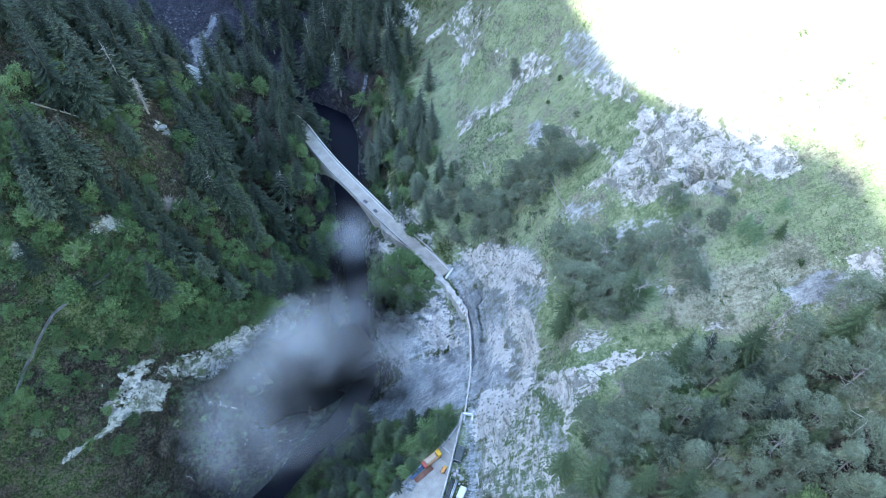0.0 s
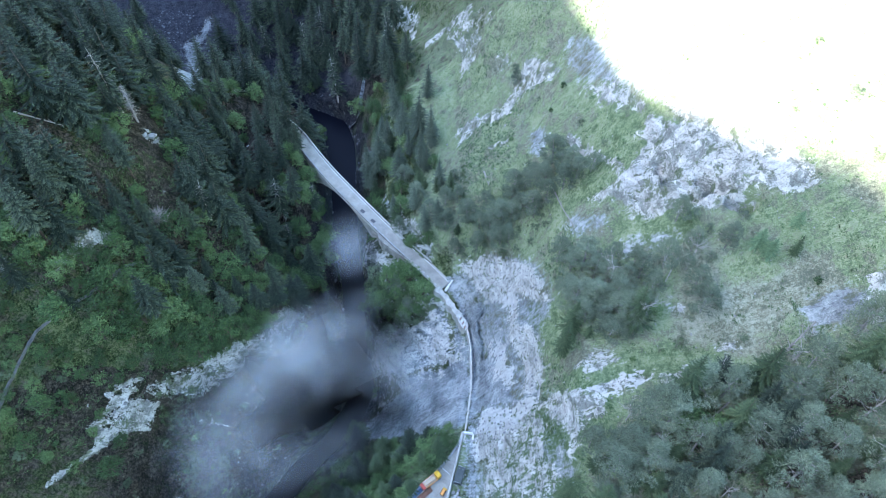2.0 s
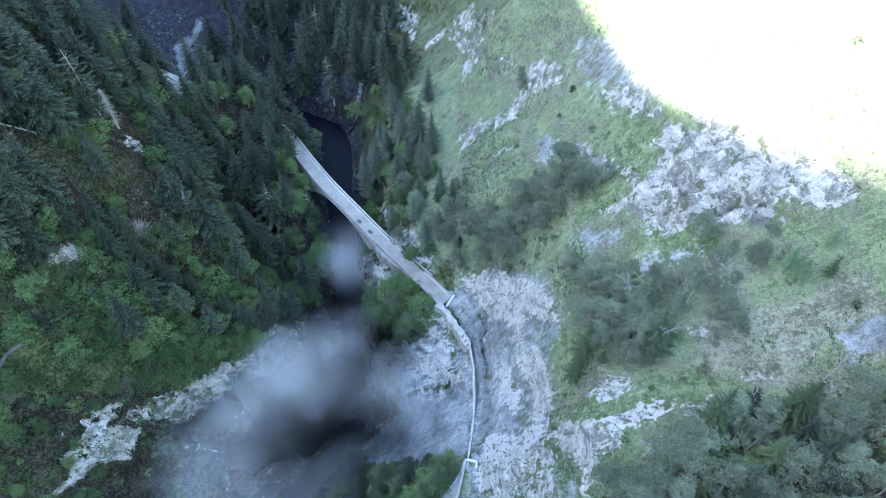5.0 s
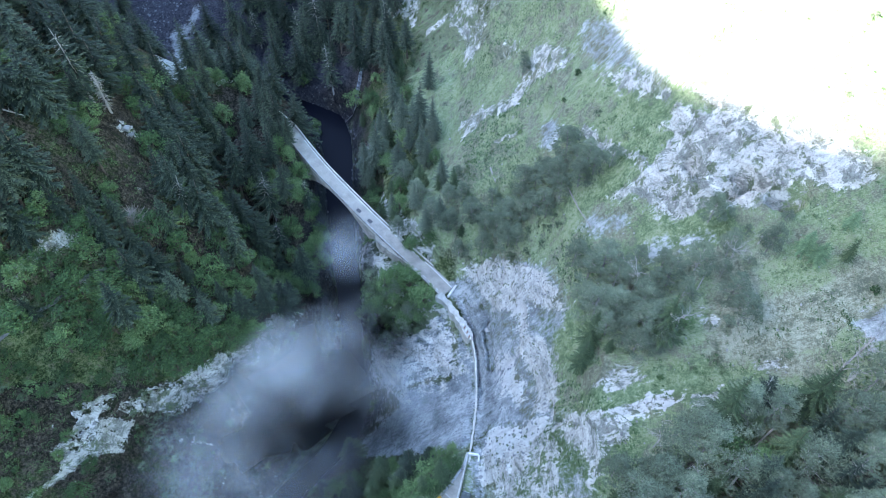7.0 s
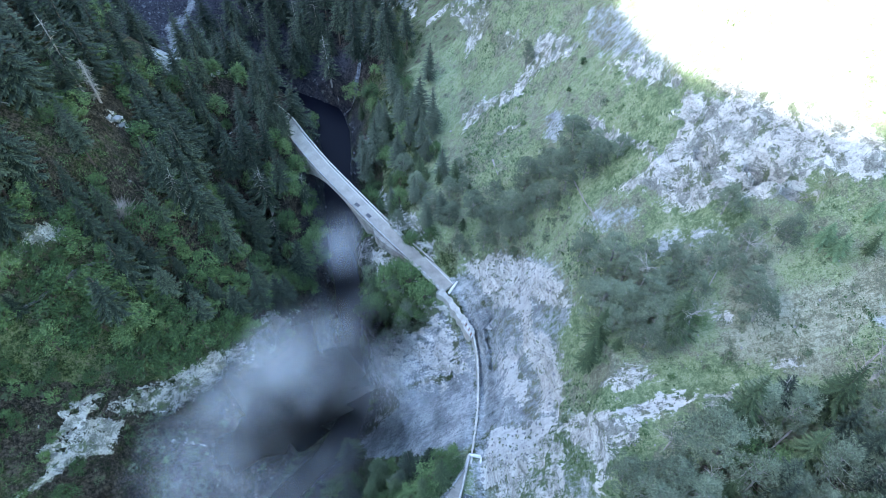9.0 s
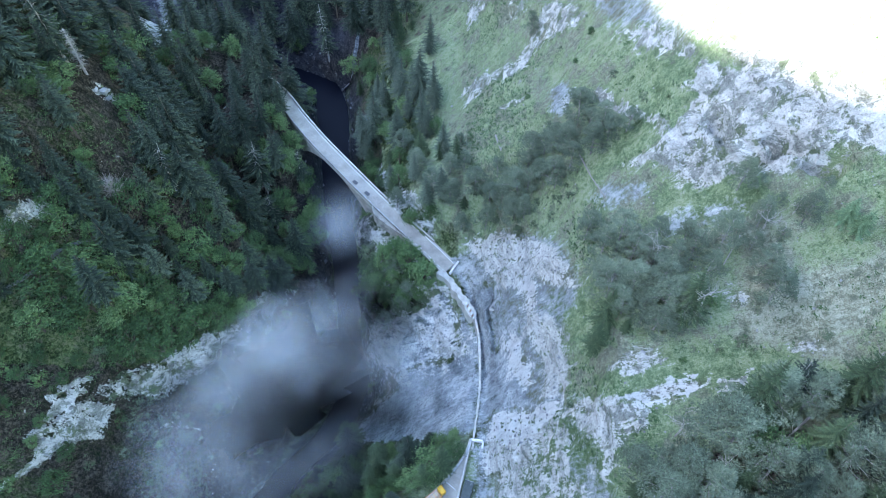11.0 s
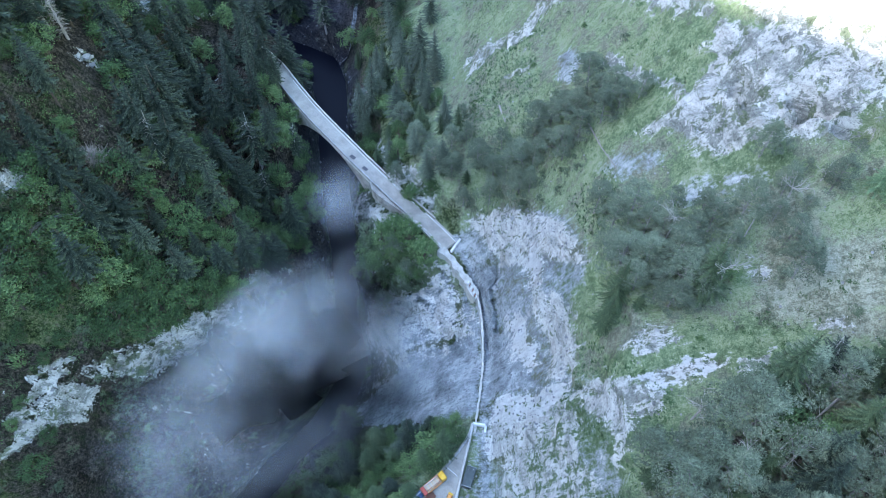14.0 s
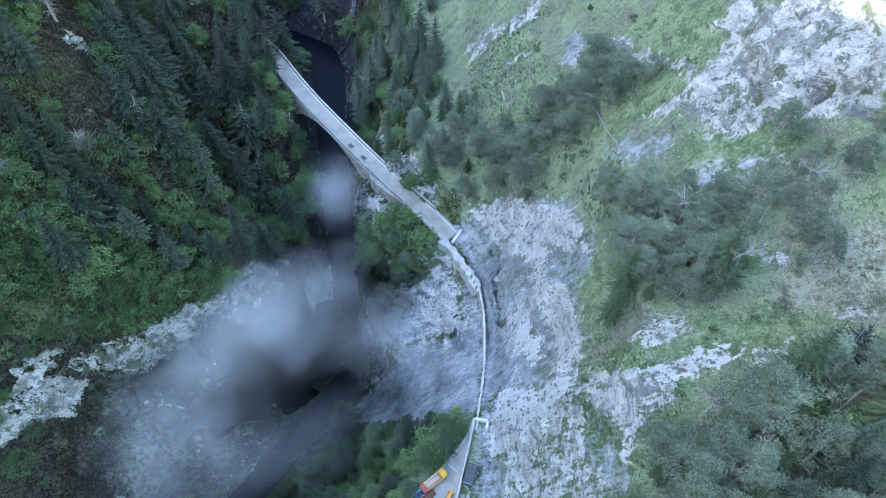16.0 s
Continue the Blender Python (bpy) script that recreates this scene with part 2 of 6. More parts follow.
DARK = plain("dark_painted_steel", (0.04, 0.05, 0.05), (0.1, 0.115, 0.11), 1.0, 0.6)
RUBBER = plain("rubber", (0.02, 0.02, 0.02), (0.05, 0.05, 0.05), 3.0, 0.9)
GLASS = plain("dark_glass", (0.02, 0.025, 0.03), (0.04, 0.05, 0.06), 1.0, 0.1)
WHITE = plain("white_paint", (0.6, 0.6, 0.6), (0.82, 0.82, 0.82), 1.5, 0.55)


# ---- the shape of the ground: sections across the gorge ----
# each section: y, then (x, z) of the same fifteen lines from the far left ridge to the far right one
SECTIONS = []


def section(y, *line):
    SECTIONS.append((y, line))


section(-110, (-410, 420), (-236, 134), (-198, 85), (-179, 46), (-169, 27), (-160, -13), (-156, -69), (-140, -69), (-110, -43), (-60, -13), (10, -11), (20, -1), (50, 32), (90, 72), (410, 312))
section(40, (-330, 370), (-148, 73), (-121, 33), (-110, 13), (-102, 0), (-98, -27), (-95, -58), (-85, -58), (-61, -35), (-27, -1), (8, 0), (14, 5), (32, 31), (75, 67), (330, 271))
section(70, (-330, 346), (-132, 61), (-108, 31), (-96, 14), (-85, -1), (-78, -24), (-74, -56), (-64, -56), (-41, -34), (-12, -1), (10, 0), (15, 9), (31, 41), (78, 69), (330, 274))
section(90, (-330, 331), (-132, 69), (-105, 39), (-94, 27), (-85, 20), (-73, -5), (-58, -54), (-49, -54), (-22, -30), (5, -1), (10, 0), (20, 12), (34, 46), (78, 74), (330, 309))
section(110, (-330, 323), (-132, 81), (-95, 48), (-78, 27), (-60, 10), (-56, -15), (-40, -52), (-31, -52), (-8, -23), (8, -6), (11, -4), (21, 24), (32, 43), (71, 85), (330, 339))
section(125, (-330, 320), (-132, 91), (-92, 54), (-71, 22), (-48, 1), (-45, -16), (-33, -50), (-26, -50), (-19, -19), (5, -6), (9, -3), (19, 23), (34, 47), (69, 93), (330, 340))
section(140, (-330, 315), (-132, 96), (-89, 56), (-68, 26), (-48, 0), (-43, -18), (-37, -47), (-30, -47), (-26, -13), (-5, -1), (4, 0), (12, 10), (31, 44), (58, 83), (330, 341))
section(160, (-330, 312), (-132, 93), (-87, 51), (-67, 25), (-52, 5), (-45, -15), (-40, -41), (-31, -41), (-26, -5), (-21, 1), (-14, 4), (3, 21), (27, 45), (51, 76), (330, 342))
section(190, (-330, 308), (-133, 82), (-92, 45), (-75, 29), (-51, 8), (-48, -8), (-46, -32), (-36, -32), (-29, -17), (-21, -7), (-12, 4), (3, 17), (27, 46), (46, 72), (330, 343))
section(215, (-330, 305), (-143, 62), (-98, 29), (-82, 19), (-58, 10), (-52, -5), (-48, -25), (-38, -25), (-33, -16), (-26, -5), (-15, 8), (5, 21), (28, 54), (51, 85), (330, 352))
section(238, (-340, 300), (-155, 47), (-112, 11), (-97, 4), (-78, 0), (-64, -10), (-54, -20), (-40, -20), (-36, -11), (-31, -1), (-22, 11), (-1, 28), (26, 58), (56, 96), (330, 364))
section(260, (-350, 300), (-194, 48), (-152, 16), (-136, 1), (-122, -5), (-113, -10), (-109, -12), (-94, -12), (-83, -10), (-59, -7), (-41, -1), (-25, 14), (10, 52), (60, 108), (330, 373))
section(290, (-384, 252), (-233, 69), (-182, 28), (-162, 8), (-149, 0), (-141, -3), (-137, -4), (-125, -4), (-109, 0), (-80, 8), (-50, 11), (-20, 17), (10, 60), (60, 121), (330, 385))
section(350, (-408, 274), (-263, 93), (-211, 52), (-190, 26), (-180, 11), (-172, 5), (-168, 3), (-152, 3), (-130, 21), (-100, 42), (-70, 57), (-40, 73), (0, 104), (61, 155), (340, 405))
section(530, (-500, 320), (-320, 180), (-260, 130), (-240, 110), (-225, 90), (-215, 80), (-205, 75), (-190, 75), (-160, 100), (-130, 130), (-90, 150), (-50, 170), (0, 200), (80, 240), (420, 440))


def grain(x, y, seed=0):
    """Smooth value noise of a plan position, from -1 to 1."""
    x, y = np.asarray(x, float), np.asarray(y, float)
    i, j = np.floor(x), np.floor(y)
    u, v = x - i, y - j
    u, v = u * u * (3 - 2 * u), v * v * (3 - 2 * v)

    def h(a, b):
        s = np.sin(a * 127.1 + b * 311.7 + seed * 74.7) * 43758.5453
        return 2 * (s - np.floor(s)) - 1
    return (h(i, j) * (1 - u) + h(i + 1, j) * u) * (1 - v) + (h(i, j + 1) * (1 - u) + h(i + 1, j + 1) * u) * v


def fractal(x, y, size, octaves=4, seed=0):
    """Several octaves of grain(), the coarsest of that size in metres."""
    total, strength = 0.0, 1.0
    for k in range(octaves):
        total = total + strength * grain(np.asarray(x) / size + 17.3 * k, np.asarray(y) / size - 9.1 * k, seed + k)
        size, strength = size * 0.47, strength * 0.52
    return total


def section_lines(y):
    """The fifteen (x, z) of the section at y, glided between the given sections."""
    ys = [s[0] for s in SECTIONS]
    table = np.array([s[1] for s in SECTIONS], float)
    y = min(max(y, ys[0]), ys[-1])
    k = min(max(int(np.searchsorted(ys, y)) - 1, 0), len(ys) - 2)
    f = (y - ys[k]) / (ys[k + 1] - ys[k])
    f = f * f * (3 - 2 * f) * 0.5 + f * 0.5
    return table[k] * (1 - f) + table[k + 1] * f


LINE_YS = np.arange(-110, 530.1, 2.0)
LINES = np.array([section_lines(v) for v in LINE_YS])
for _ in range(3):
    LINES[1:-1] = 0.25 * LINES[:-2] + 0.5 * LINES[1:-1] + 0.25 * LINES[2:]


def base_height(x, y):
    """The ground without its relief."""
    x, y = np.atleast_1d(np.asarray(x, float)), np.atleast_1d(np.asarray(y, float))
    x, y = np.broadcast_arrays(x, y)
    q = np.clip((y - LINE_YS[0]) / 2.0, 0, len(LINE_YS) - 1.001)
    k = q.astype(int)
    f = (q - k)[..., None]
    lines = LINES[k] * (1 - f[..., None]) + LINES[k + 1] * f[..., None]
    lx, lz = lines[..., 0], lines[..., 1]
    z = lz[..., 0] + 0 * x
    for i in range(14):
        u = (x - lx[..., i]) / (lx[..., i + 1] - lx[..., i])
        z = np.where(u >= 0, lz[..., i] + np.minimum(u, 1) * (lz[..., i + 1] - lz[..., i]), z)
    return z


# ---- the ground as one sheet ----
# bare rock and rubble: strips (x, y, x, y, half width) in plan
ROCK_STRIPS = (
    (-47, 130, -52, 119, 0.9), (-60, 110, -71, 100, 1.1), (-71, 100, -80, 93, 0.9), (-83, 93, -90, 87, 0.6), (-82, 89, -93, 79, 0.8),
    (-90, 121, -98, 110, 1.3), (-111, 105, -106, 105, 1.0), (-88, 158, -86, 159, 1.4), (-88, 114, -91, 109, 0.7), (-60, 110, -55, 116, 0.7),
    (-84, 87, -93, 75, 0.5), (-93, 75, -101, 65, 0.5), (-17, 129, 2, 116, 5.0), (-23, 129, -15, 118, 3.0), (-24, 154, -15, 146, 3.0),
    (-19, 169, -14, 157, 3.0),
)
SCREE_STRIPS = ((-119, 278, -91, 205, 3.0), (-111, 287, -117, 275, 3.0), (77, 82, 83, 83, 1.5), (9, 84, 8, 60, 2.0))
RIDGE_STRIPS = ((14, 218, 8, 217, 1.0), (2, 237, 8, 224, 1.2), (9, 228, 8, 219, 1.2), (-21, 277, -23, 261, 2.5), (10, 237, -6, 238, 1.2), (36, 152, 46, 129, 0.8), (15, 170, 22, 168, 0.8))
REGIONS = []


def region(kind, cover, *corners):
    """A patch of one kind of ground, by its corners in plan; cover 0.5 leaves half of it bare of that kind, 1 none."""
    REGIONS.append((kind, cover, np.array(corners, float)))


region("scree", 0.53, (8.5, 75.7), (18.2, 77.7), (29.6, 66.8), (30.3, 59.8), (29, 51.4), (9.7, 60.7), (8.8, 67.4))
region("rock", 0.53, (10.9, 76.8), (22.8, 83.5), (25.8, 75), (21.5, 65.7), (13.6, 66.7))
region("rock", 0.5, (12.4, 72.7), (25.2, 67.3), (29, 51.4), (11.1, 60))
region("fresh", 0.8, (15.2, 72.1), (29.6, 66.8), (30.1, 50.9), (17.3, 56.9))
region("scree", 0.62, (0.9, 141.5), (15.2, 139.3), (26.4, 121.6), (29.2, 107.2), (26.2, 101.4), (24.8, 88.6), (25.6, 83.4), (22, 83.5), (16.2, 76.4), (8.6, 78.3), (7.3, 86.3), (8.9, 101.6), (7, 125.4))
region("scree", 0.47, (8.6, 78.3), (16.2, 76.4), (22, 83.5), (28.2, 83.2), (29.9, 66.1), (28.3, 59.8), (9.3, 68.4))
region("fresh", 1.1, (23, 79.9), (29, 77.1), (29.3, 66.3), (24.4, 61.1), (15.6, 66.1), (18.8, 73.1))
region("rock", 0.66, (24.3, 98.6), (26.6, 93.6), (26.7, 85.8), (25.1, 87.3), (24.2, 93.5))
region("rock", 0.50, (11, 82.8), (19.1, 78.6), (24, 73.9), (24.6, 63), (12.6, 68.3))
region("rock", 0.62, (28.9, 69.5), (30.9, 67.5), (29.9, 64.3), (28.8, 65.6))
region("scree", 0.90, (0.9, 139), (8.3, 131.1), (13.1, 126.9), (13.4, 118.3), (13.6, 110.3), (16.9, 99.5), (20.2, 91.1), (21.3, 88.4), (11.3, 92.2), (8, 86.9), (8.8, 101.6), (8.2, 115.1), (7.3, 125.2), (4, 133.5))
region("rock", 0.72, (5.5, 144.2), (15.2, 138.5), (25.4, 121.7), (27.9, 111.5), (29.1, 106.9), (24.8, 111.1), (21.1, 116.6), (18, 118), (14.4, 125.1), (11, 131.5), (7, 140.6))
region("rock", 1.30, (14.6, 109), (17, 104.3), (19, 98.9), (20.8, 94.5), (19, 94.4), (16.3, 99.5), (15, 106.3))
region("rock", 0.74, (18.1, 118.9), (20.8, 117), (21, 107.5), (23, 100), (24.3, 94.5), (24.1, 87.8), (22.3, 88.6), (21.7, 97.5), (19.5, 104.7), (18.9, 111.6))
region("rock", 0.72, (20.9, 105.3), (24.7, 104.1), (26.1, 99.1), (24.8, 90.9), (23.4, 95.5))
region("rock", 1.12, (12.3, 89.5), (23.1, 87.1), (24.4, 84.3), (22.3, 80.4), (19.2, 77.4), (16.2, 76.3), (13, 76.3), (9.1, 77), (8.4, 79.6), (10.1, 85.9))
region("rock", 0.70, (23.2, 82.4), (24.5, 79.5), (24.7, 72.5), (25.1, 63), (23.2, 63.9), (22.9, 70.3))
region("rock", 0.64, (24.6, 81.5), (28.3, 83.3), (33.8, 76.5), (38, 74.8), (36.7, 72.9), (31.5, 68.8), (30, 66), (28.5, 73.2))
region("rock", 1.05, (33, 77.8), (38.5, 79.3), (45.6, 79), (47.1, 77.8), (45.4, 76.5), (38.3, 76.6), (33.8, 76.5))
region("rock", 0.67, (31.9, 85.3), (35.3, 87.1), (39.5, 86.4), (41.5, 83.6), (38, 82.4), (34.5, 81.4))
region("rock", 0.55, (13, 75), (22.1, 70.8), (26.3, 64.2), (26.7, 60), (12.5, 67))
region("rock", 0.72, (48.8, 77.3), (53.6, 78.2), (52.9, 76.2), (49.2, 75.4))
region("rock", 0.67, (53, 92.6), (55.6, 92), (55.3, 89.8), (53.5, 90.4))
region("rock", 0.67, (60.8, 81.6), (63.9, 81), (64.1, 79.3), (61, 79.6))
region("rock", 0.75, (51.5, 138.8), (58.9, 128.5), (66.8, 120.4), (66.5, 111.4), (66.7, 105.9), (62.2, 107.1), (60.1, 108.2), (58, 111.1), (51.6, 113.1), (50.1, 113.3), (47.9, 116.4), (46.5, 119.5), (42.9, 124.8), (42.8, 127.1), (44.8, 127.7), (48.5, 129.4), (50.7, 131.9), (50.9, 135.8))
region("rock", 0.72, (52.9, 141.6), (58, 138), (64.5, 128.7), (70.2, 118.6), (76.5, 108.9), (79, 104.2), (74.8, 104.4), (67.8, 109.1), (62.5, 118.8), (56.7, 133.8))
region("rock", 0.67, (39, 129), (42.5, 127.5), (44.5, 124.5), (41, 125.7))
region("scree", 0.70, (27.1, 163.8), (30.9, 161.6), (30.9, 155.1), (29, 153.5), (27.1, 156.1))
region("rock", 0.62, (5.1, 190.3), (13.4, 185.9), (20.1, 180.1), (24.5, 183.1), (21.9, 186.6), (19.1, 185.7), (12.1, 190.9), (5.9, 192.7))
region("rock", 0.62, (5.8, 184.3), (13.3, 185.6), (21.9, 179.5), (28, 188.2), (33.1, 187), (29.8, 190.7), (22.7, 187.4), (18.9, 185), (11.5, 190), (6.5, 189))
region("rock", 0.60, (13.2, 228.2), (14.1, 222.1), (10.4, 215.5), (7.9, 218.6), (10.4, 225.6))
region("rock", 0.55, (41.2, 163.2), (47.1, 155.3), (52.8, 140.9), (50.8, 141.7), (44.4, 153.3))
region("rock", 0.58, (28.3, 195.9), (34.2, 185.1), (35.3, 178.1), (30, 181.2), (25.2, 184), (23.6, 188.3))
region("scree", 0.55, (39, 187.6), (52.2, 166.2), (53.7, 150.7), (52.1, 145.4), (42.7, 163.7), (38.3, 178.3))
region("rock", 0.55, (-23.9, 275.2), (-10.4, 254.8), (-11.6, 246.4), (-19.2, 256.5))
region("rock", 0.52, (3.6, 239.1), (14.2, 231.9), (18.1, 224.4), (10, 229.6))
region("rock", 0.52, (17.8, 208.4), (23.3, 203.3), (22.3, 200.5), (17.7, 204.6))
region("scree", 0.55, (34.5, 127.3), (41.4, 121.2), (41.7, 118.4), (37.2, 119.3), (34.7, 121.5))
region("scree", 0.52, (44.7, 110.8), (55.1, 107.9), (55.6, 105.5), (48.7, 106.1), (45.2, 107.7))
region("slab", 0.95, (14.5, 109.5), (16.6, 107), (19, 100.5), (20.4, 94.7), (17.8, 95.2), (16.6, 100.5))
region("slab", 0.8, (10, 86.2), (11.7, 91.4), (23.3, 86.9), (24.3, 84.1), (19.3, 81.1), (13.6, 83.1))
region("slab", 0.7, (17.5, 121), (21, 119), (21.5, 112), (19, 113))
region("slab", 0.6, (33, 77.8), (45, 80), (48.5, 77.5), (45, 76.8), (35.7, 75.5))
region("fresh", 0.90, (44.1, 116.8), (49.4, 114.4), (57.7, 109.1), (58.2, 105.8), (51.6, 107.4), (45.4, 111.1))
region("fresh", 0.80, (44.1, 149), (50.7, 139.6), (50.4, 133.4), (47.4, 130.5), (43.1, 130.5), (36.6, 131.1), (33.8, 130.2), (32.3, 135.3), (37.5, 140.6))
region("fresh", 0.85, (30.7, 83.7), (38.8, 82.3), (49.9, 82.1), (59.9, 80.4), (58.8, 78.1), (47.1, 79.2), (38.5, 79.6), (31.9, 79.4))
region("fresh", 0.75, (32.1, 73.4), (37.8, 73.9), (38.3, 70.2), (33, 65.9), (30.8, 68.3))
region("fresh", 0.80, (23.7, 109.3), (31.1, 103.2), (29.4, 98.7), (25.2, 97.9), (23.3, 103.2))
region("dry", 0.80, (54.6, 93.2), (67.2, 91.9), (65.4, 79), (58.4, 83), (55.4, 87.4))
region("dry", 0.70, (56.3, 102.3), (63.1, 98.9), (61.9, 94.3), (57, 96.7))
region("dry", 0.60, (53.5, 88.4), (62.8, 90.6), (77.5, 92.3), (79.4, 86.4), (69.1, 82.8), (57, 79.2))
region("scree", 0.75, (75.1, 84.2), (78.5, 85.7), (82.3, 85.4), (86.6, 81), (85.4, 78.7), (80.9, 78.8), (76.7, 80.2))
region("rock", 0.67, (84.7, 86.7), (90.1, 84.6), (88.7, 74.3), (84.1, 77.8), (86.1, 80.3))
region("scree", 0.80, (-16.9, 130.8), (-8.5, 129.9), (0.2, 133.3), (1.9, 126.8), (3.3, 113.4), (-3.3, 115.7), (-15.2, 116), (-18.3, 119.8), (-23.5, 130.6))
region("rock", 0.54, (-16.9, 130.8), (-8.5, 129.9), (0.2, 133.3), (1.9, 126.8), (3.3, 113.4), (-3.3, 115.7), (-15.2, 116), (-18.3, 119.8), (-23.5, 130.6))
region("scree", 0.95, (4.3, 129.1), (8.2, 115.1), (8.5, 101.7), (7.1, 88.7), (0.8, 86.9), (-24.7, 98.7), (-30, 107.5), (-15.2, 112.3), (-11.7, 115.6), (1, 113.5), (3.6, 116.6))
region("rock", 0.55, (-25.7, 157.7), (-15.1, 151.1), (-11.8, 146.7), (-16.8, 145.6), (-23.8, 148.9))
region("rock", 0.60, (-24.5, 185), (-12.1, 163.3), (-3.8, 150.8), (-4.6, 147.8), (-15.3, 159.3))
region("wall", 0.80, (-58.2, 106.5), (-46.8, 122.2), (-36.5, 144.7), (-26.9, 135), (-19, 118.9), (-26.8, 112.9), (-44, 102.1), (-60.7, 91.9), (-60.8, 98.8))
region("ledge", 0.95, (-49.1, 139.3), (-48.2, 136.4), (-48.7, 126.1), (-54.8, 119.8), (-52, 125.6))
region("ledge", 0.87, (-52.3, 120.1), (-51.6, 119.7), (-55.9, 113.2), (-58.3, 111.2), (-55.1, 115))
region("ledge", 0.95, (-60.2, 112.5), (-60.2, 109.4), (-64.4, 103.6), (-72.8, 96.3), (-78.7, 92.1), (-81.5, 91.2), (-80.5, 92.9), (-74.5, 97.2), (-66.7, 103.9))
region("ledge", 0.82, (-83.6, 91.5), (-82, 92.1), (-86.9, 86), (-90.5, 83.3), (-89.3, 86.2))
region("ledge", 0.87, (-80.6, 90.2), (-79.9, 90.2), (-83.5, 82.3), (-89.6, 78.4), (-92.7, 76.7), (-92.2, 79.6), (-87.2, 82.8))
region("ledge", 0.67, (-69.8, 95.1), (-69, 94.2), (-75.3, 88.6), (-74.2, 89.8))
region("scree", 0.60, (-15.2, 114), (-0.6, 114), (7.8, 101.9), (7.1, 88.7), (-4.8, 90.4))


def region_mask(kind, x, y):
    """The cover of one kind of ground: about 0.5 at a patch's edge, rising inwards to its cover, 0 some metres outside."""
    x, y = np.broadcast_arrays(np.asarray(x, float), np.asarray(y, float))
    best = np.zeros(x.shape)
    for name, cover, c in REGIONS:
        if name != kind:
            continue
        near = (x > c[:, 0].min() - 5) & (x < c[:, 0].max() + 5) & (y > c[:, 1].min() - 5) & (y < c[:, 1].max() + 5)
        px, py = x[near], y[near]
        away, inside = np.full(px.shape, 99.0), np.zeros(px.shape, bool)
        for (ax, ay), (bx, by) in zip(c, np.roll(c, -1, 0)):
            dx, dy = bx - ax, by - ay
            u = np.clip(((px - ax) * dx + (py - ay) * dy) / (dx * dx + dy * dy + 1e-9), 0, 1)
            away = np.minimum(away, np.hypot(px - ax - u * dx, py - ay - u * dy))
            inside ^= ((ay > py) != (by > py)) & (px < dx * (py - ay) / (dy if abs(dy) > 1e-9 else 1e-9) + ax)
        keen = 0.34 if kind == "ledge" else 0.13
        value = np.where(inside, np.minimum(0.48 + 0.35 * away, cover), np.clip(0.44 - keen * away, 0, cover))
        best[near] = np.maximum(best[near], value)
    return best


NOTCHES = ((53.2, 124.8, 53.7, 119.4, 0.9), (59.8, 115.8, 63.2, 110.8, 1.1), (64.4, 108.0, 68.2, 106.2, 1.3), (57.0, 113.2, 60.4, 112.2, 0.7), (13.4, 118.3, 14.3, 109, 0.8), (12.4, 126.8, 13.6, 119, 0.6))
GULLIES = (((-80, 192, -71, 169, 12), (-62, 167, -55, 154, 8), (-55, 154, -50, 139, 8)))


def strip_mask(x, y, strips):
    """1 well inside one of the strips, 0 well outside, about 0.5 at its edge."""
    best = np.zeros(np.shape(x))
    for x1, y1, x2, y2, r in strips:
        ax, ay = x2 - x1, y2 - y1
        u = np.clip(((x - x1) * ax + (y - y1) * ay) / (ax * ax + ay * ay + 1e-6), 0, 1)
        away = np.hypot(x - x1 - u * ax, y - y1 - u * ay)
        best = np.maximum(best, np.clip(0.72 - 0.3 * away / r, 0, 1))
    return best


def feature(y, k):
    """Where line k of the sections runs at y."""
    return np.interp(y, LINE_YS, LINES[:, k, 0])


def spread(a, b, step, far_a, far_b):
    """Grid lines: even from a to b, ever wider out to far_a and far_b."""
    inner = list(np.arange(a, b + 1e-6, step))
    low, high, w = [a], [inner[-1]], step
    while low[0] > far_a or high[-1] < far_b:
        w *= 1.22
        low.insert(0, low[0] - w), high.append(high[-1] + w)
    return np.array(low[:-1] + inner + high[1:])


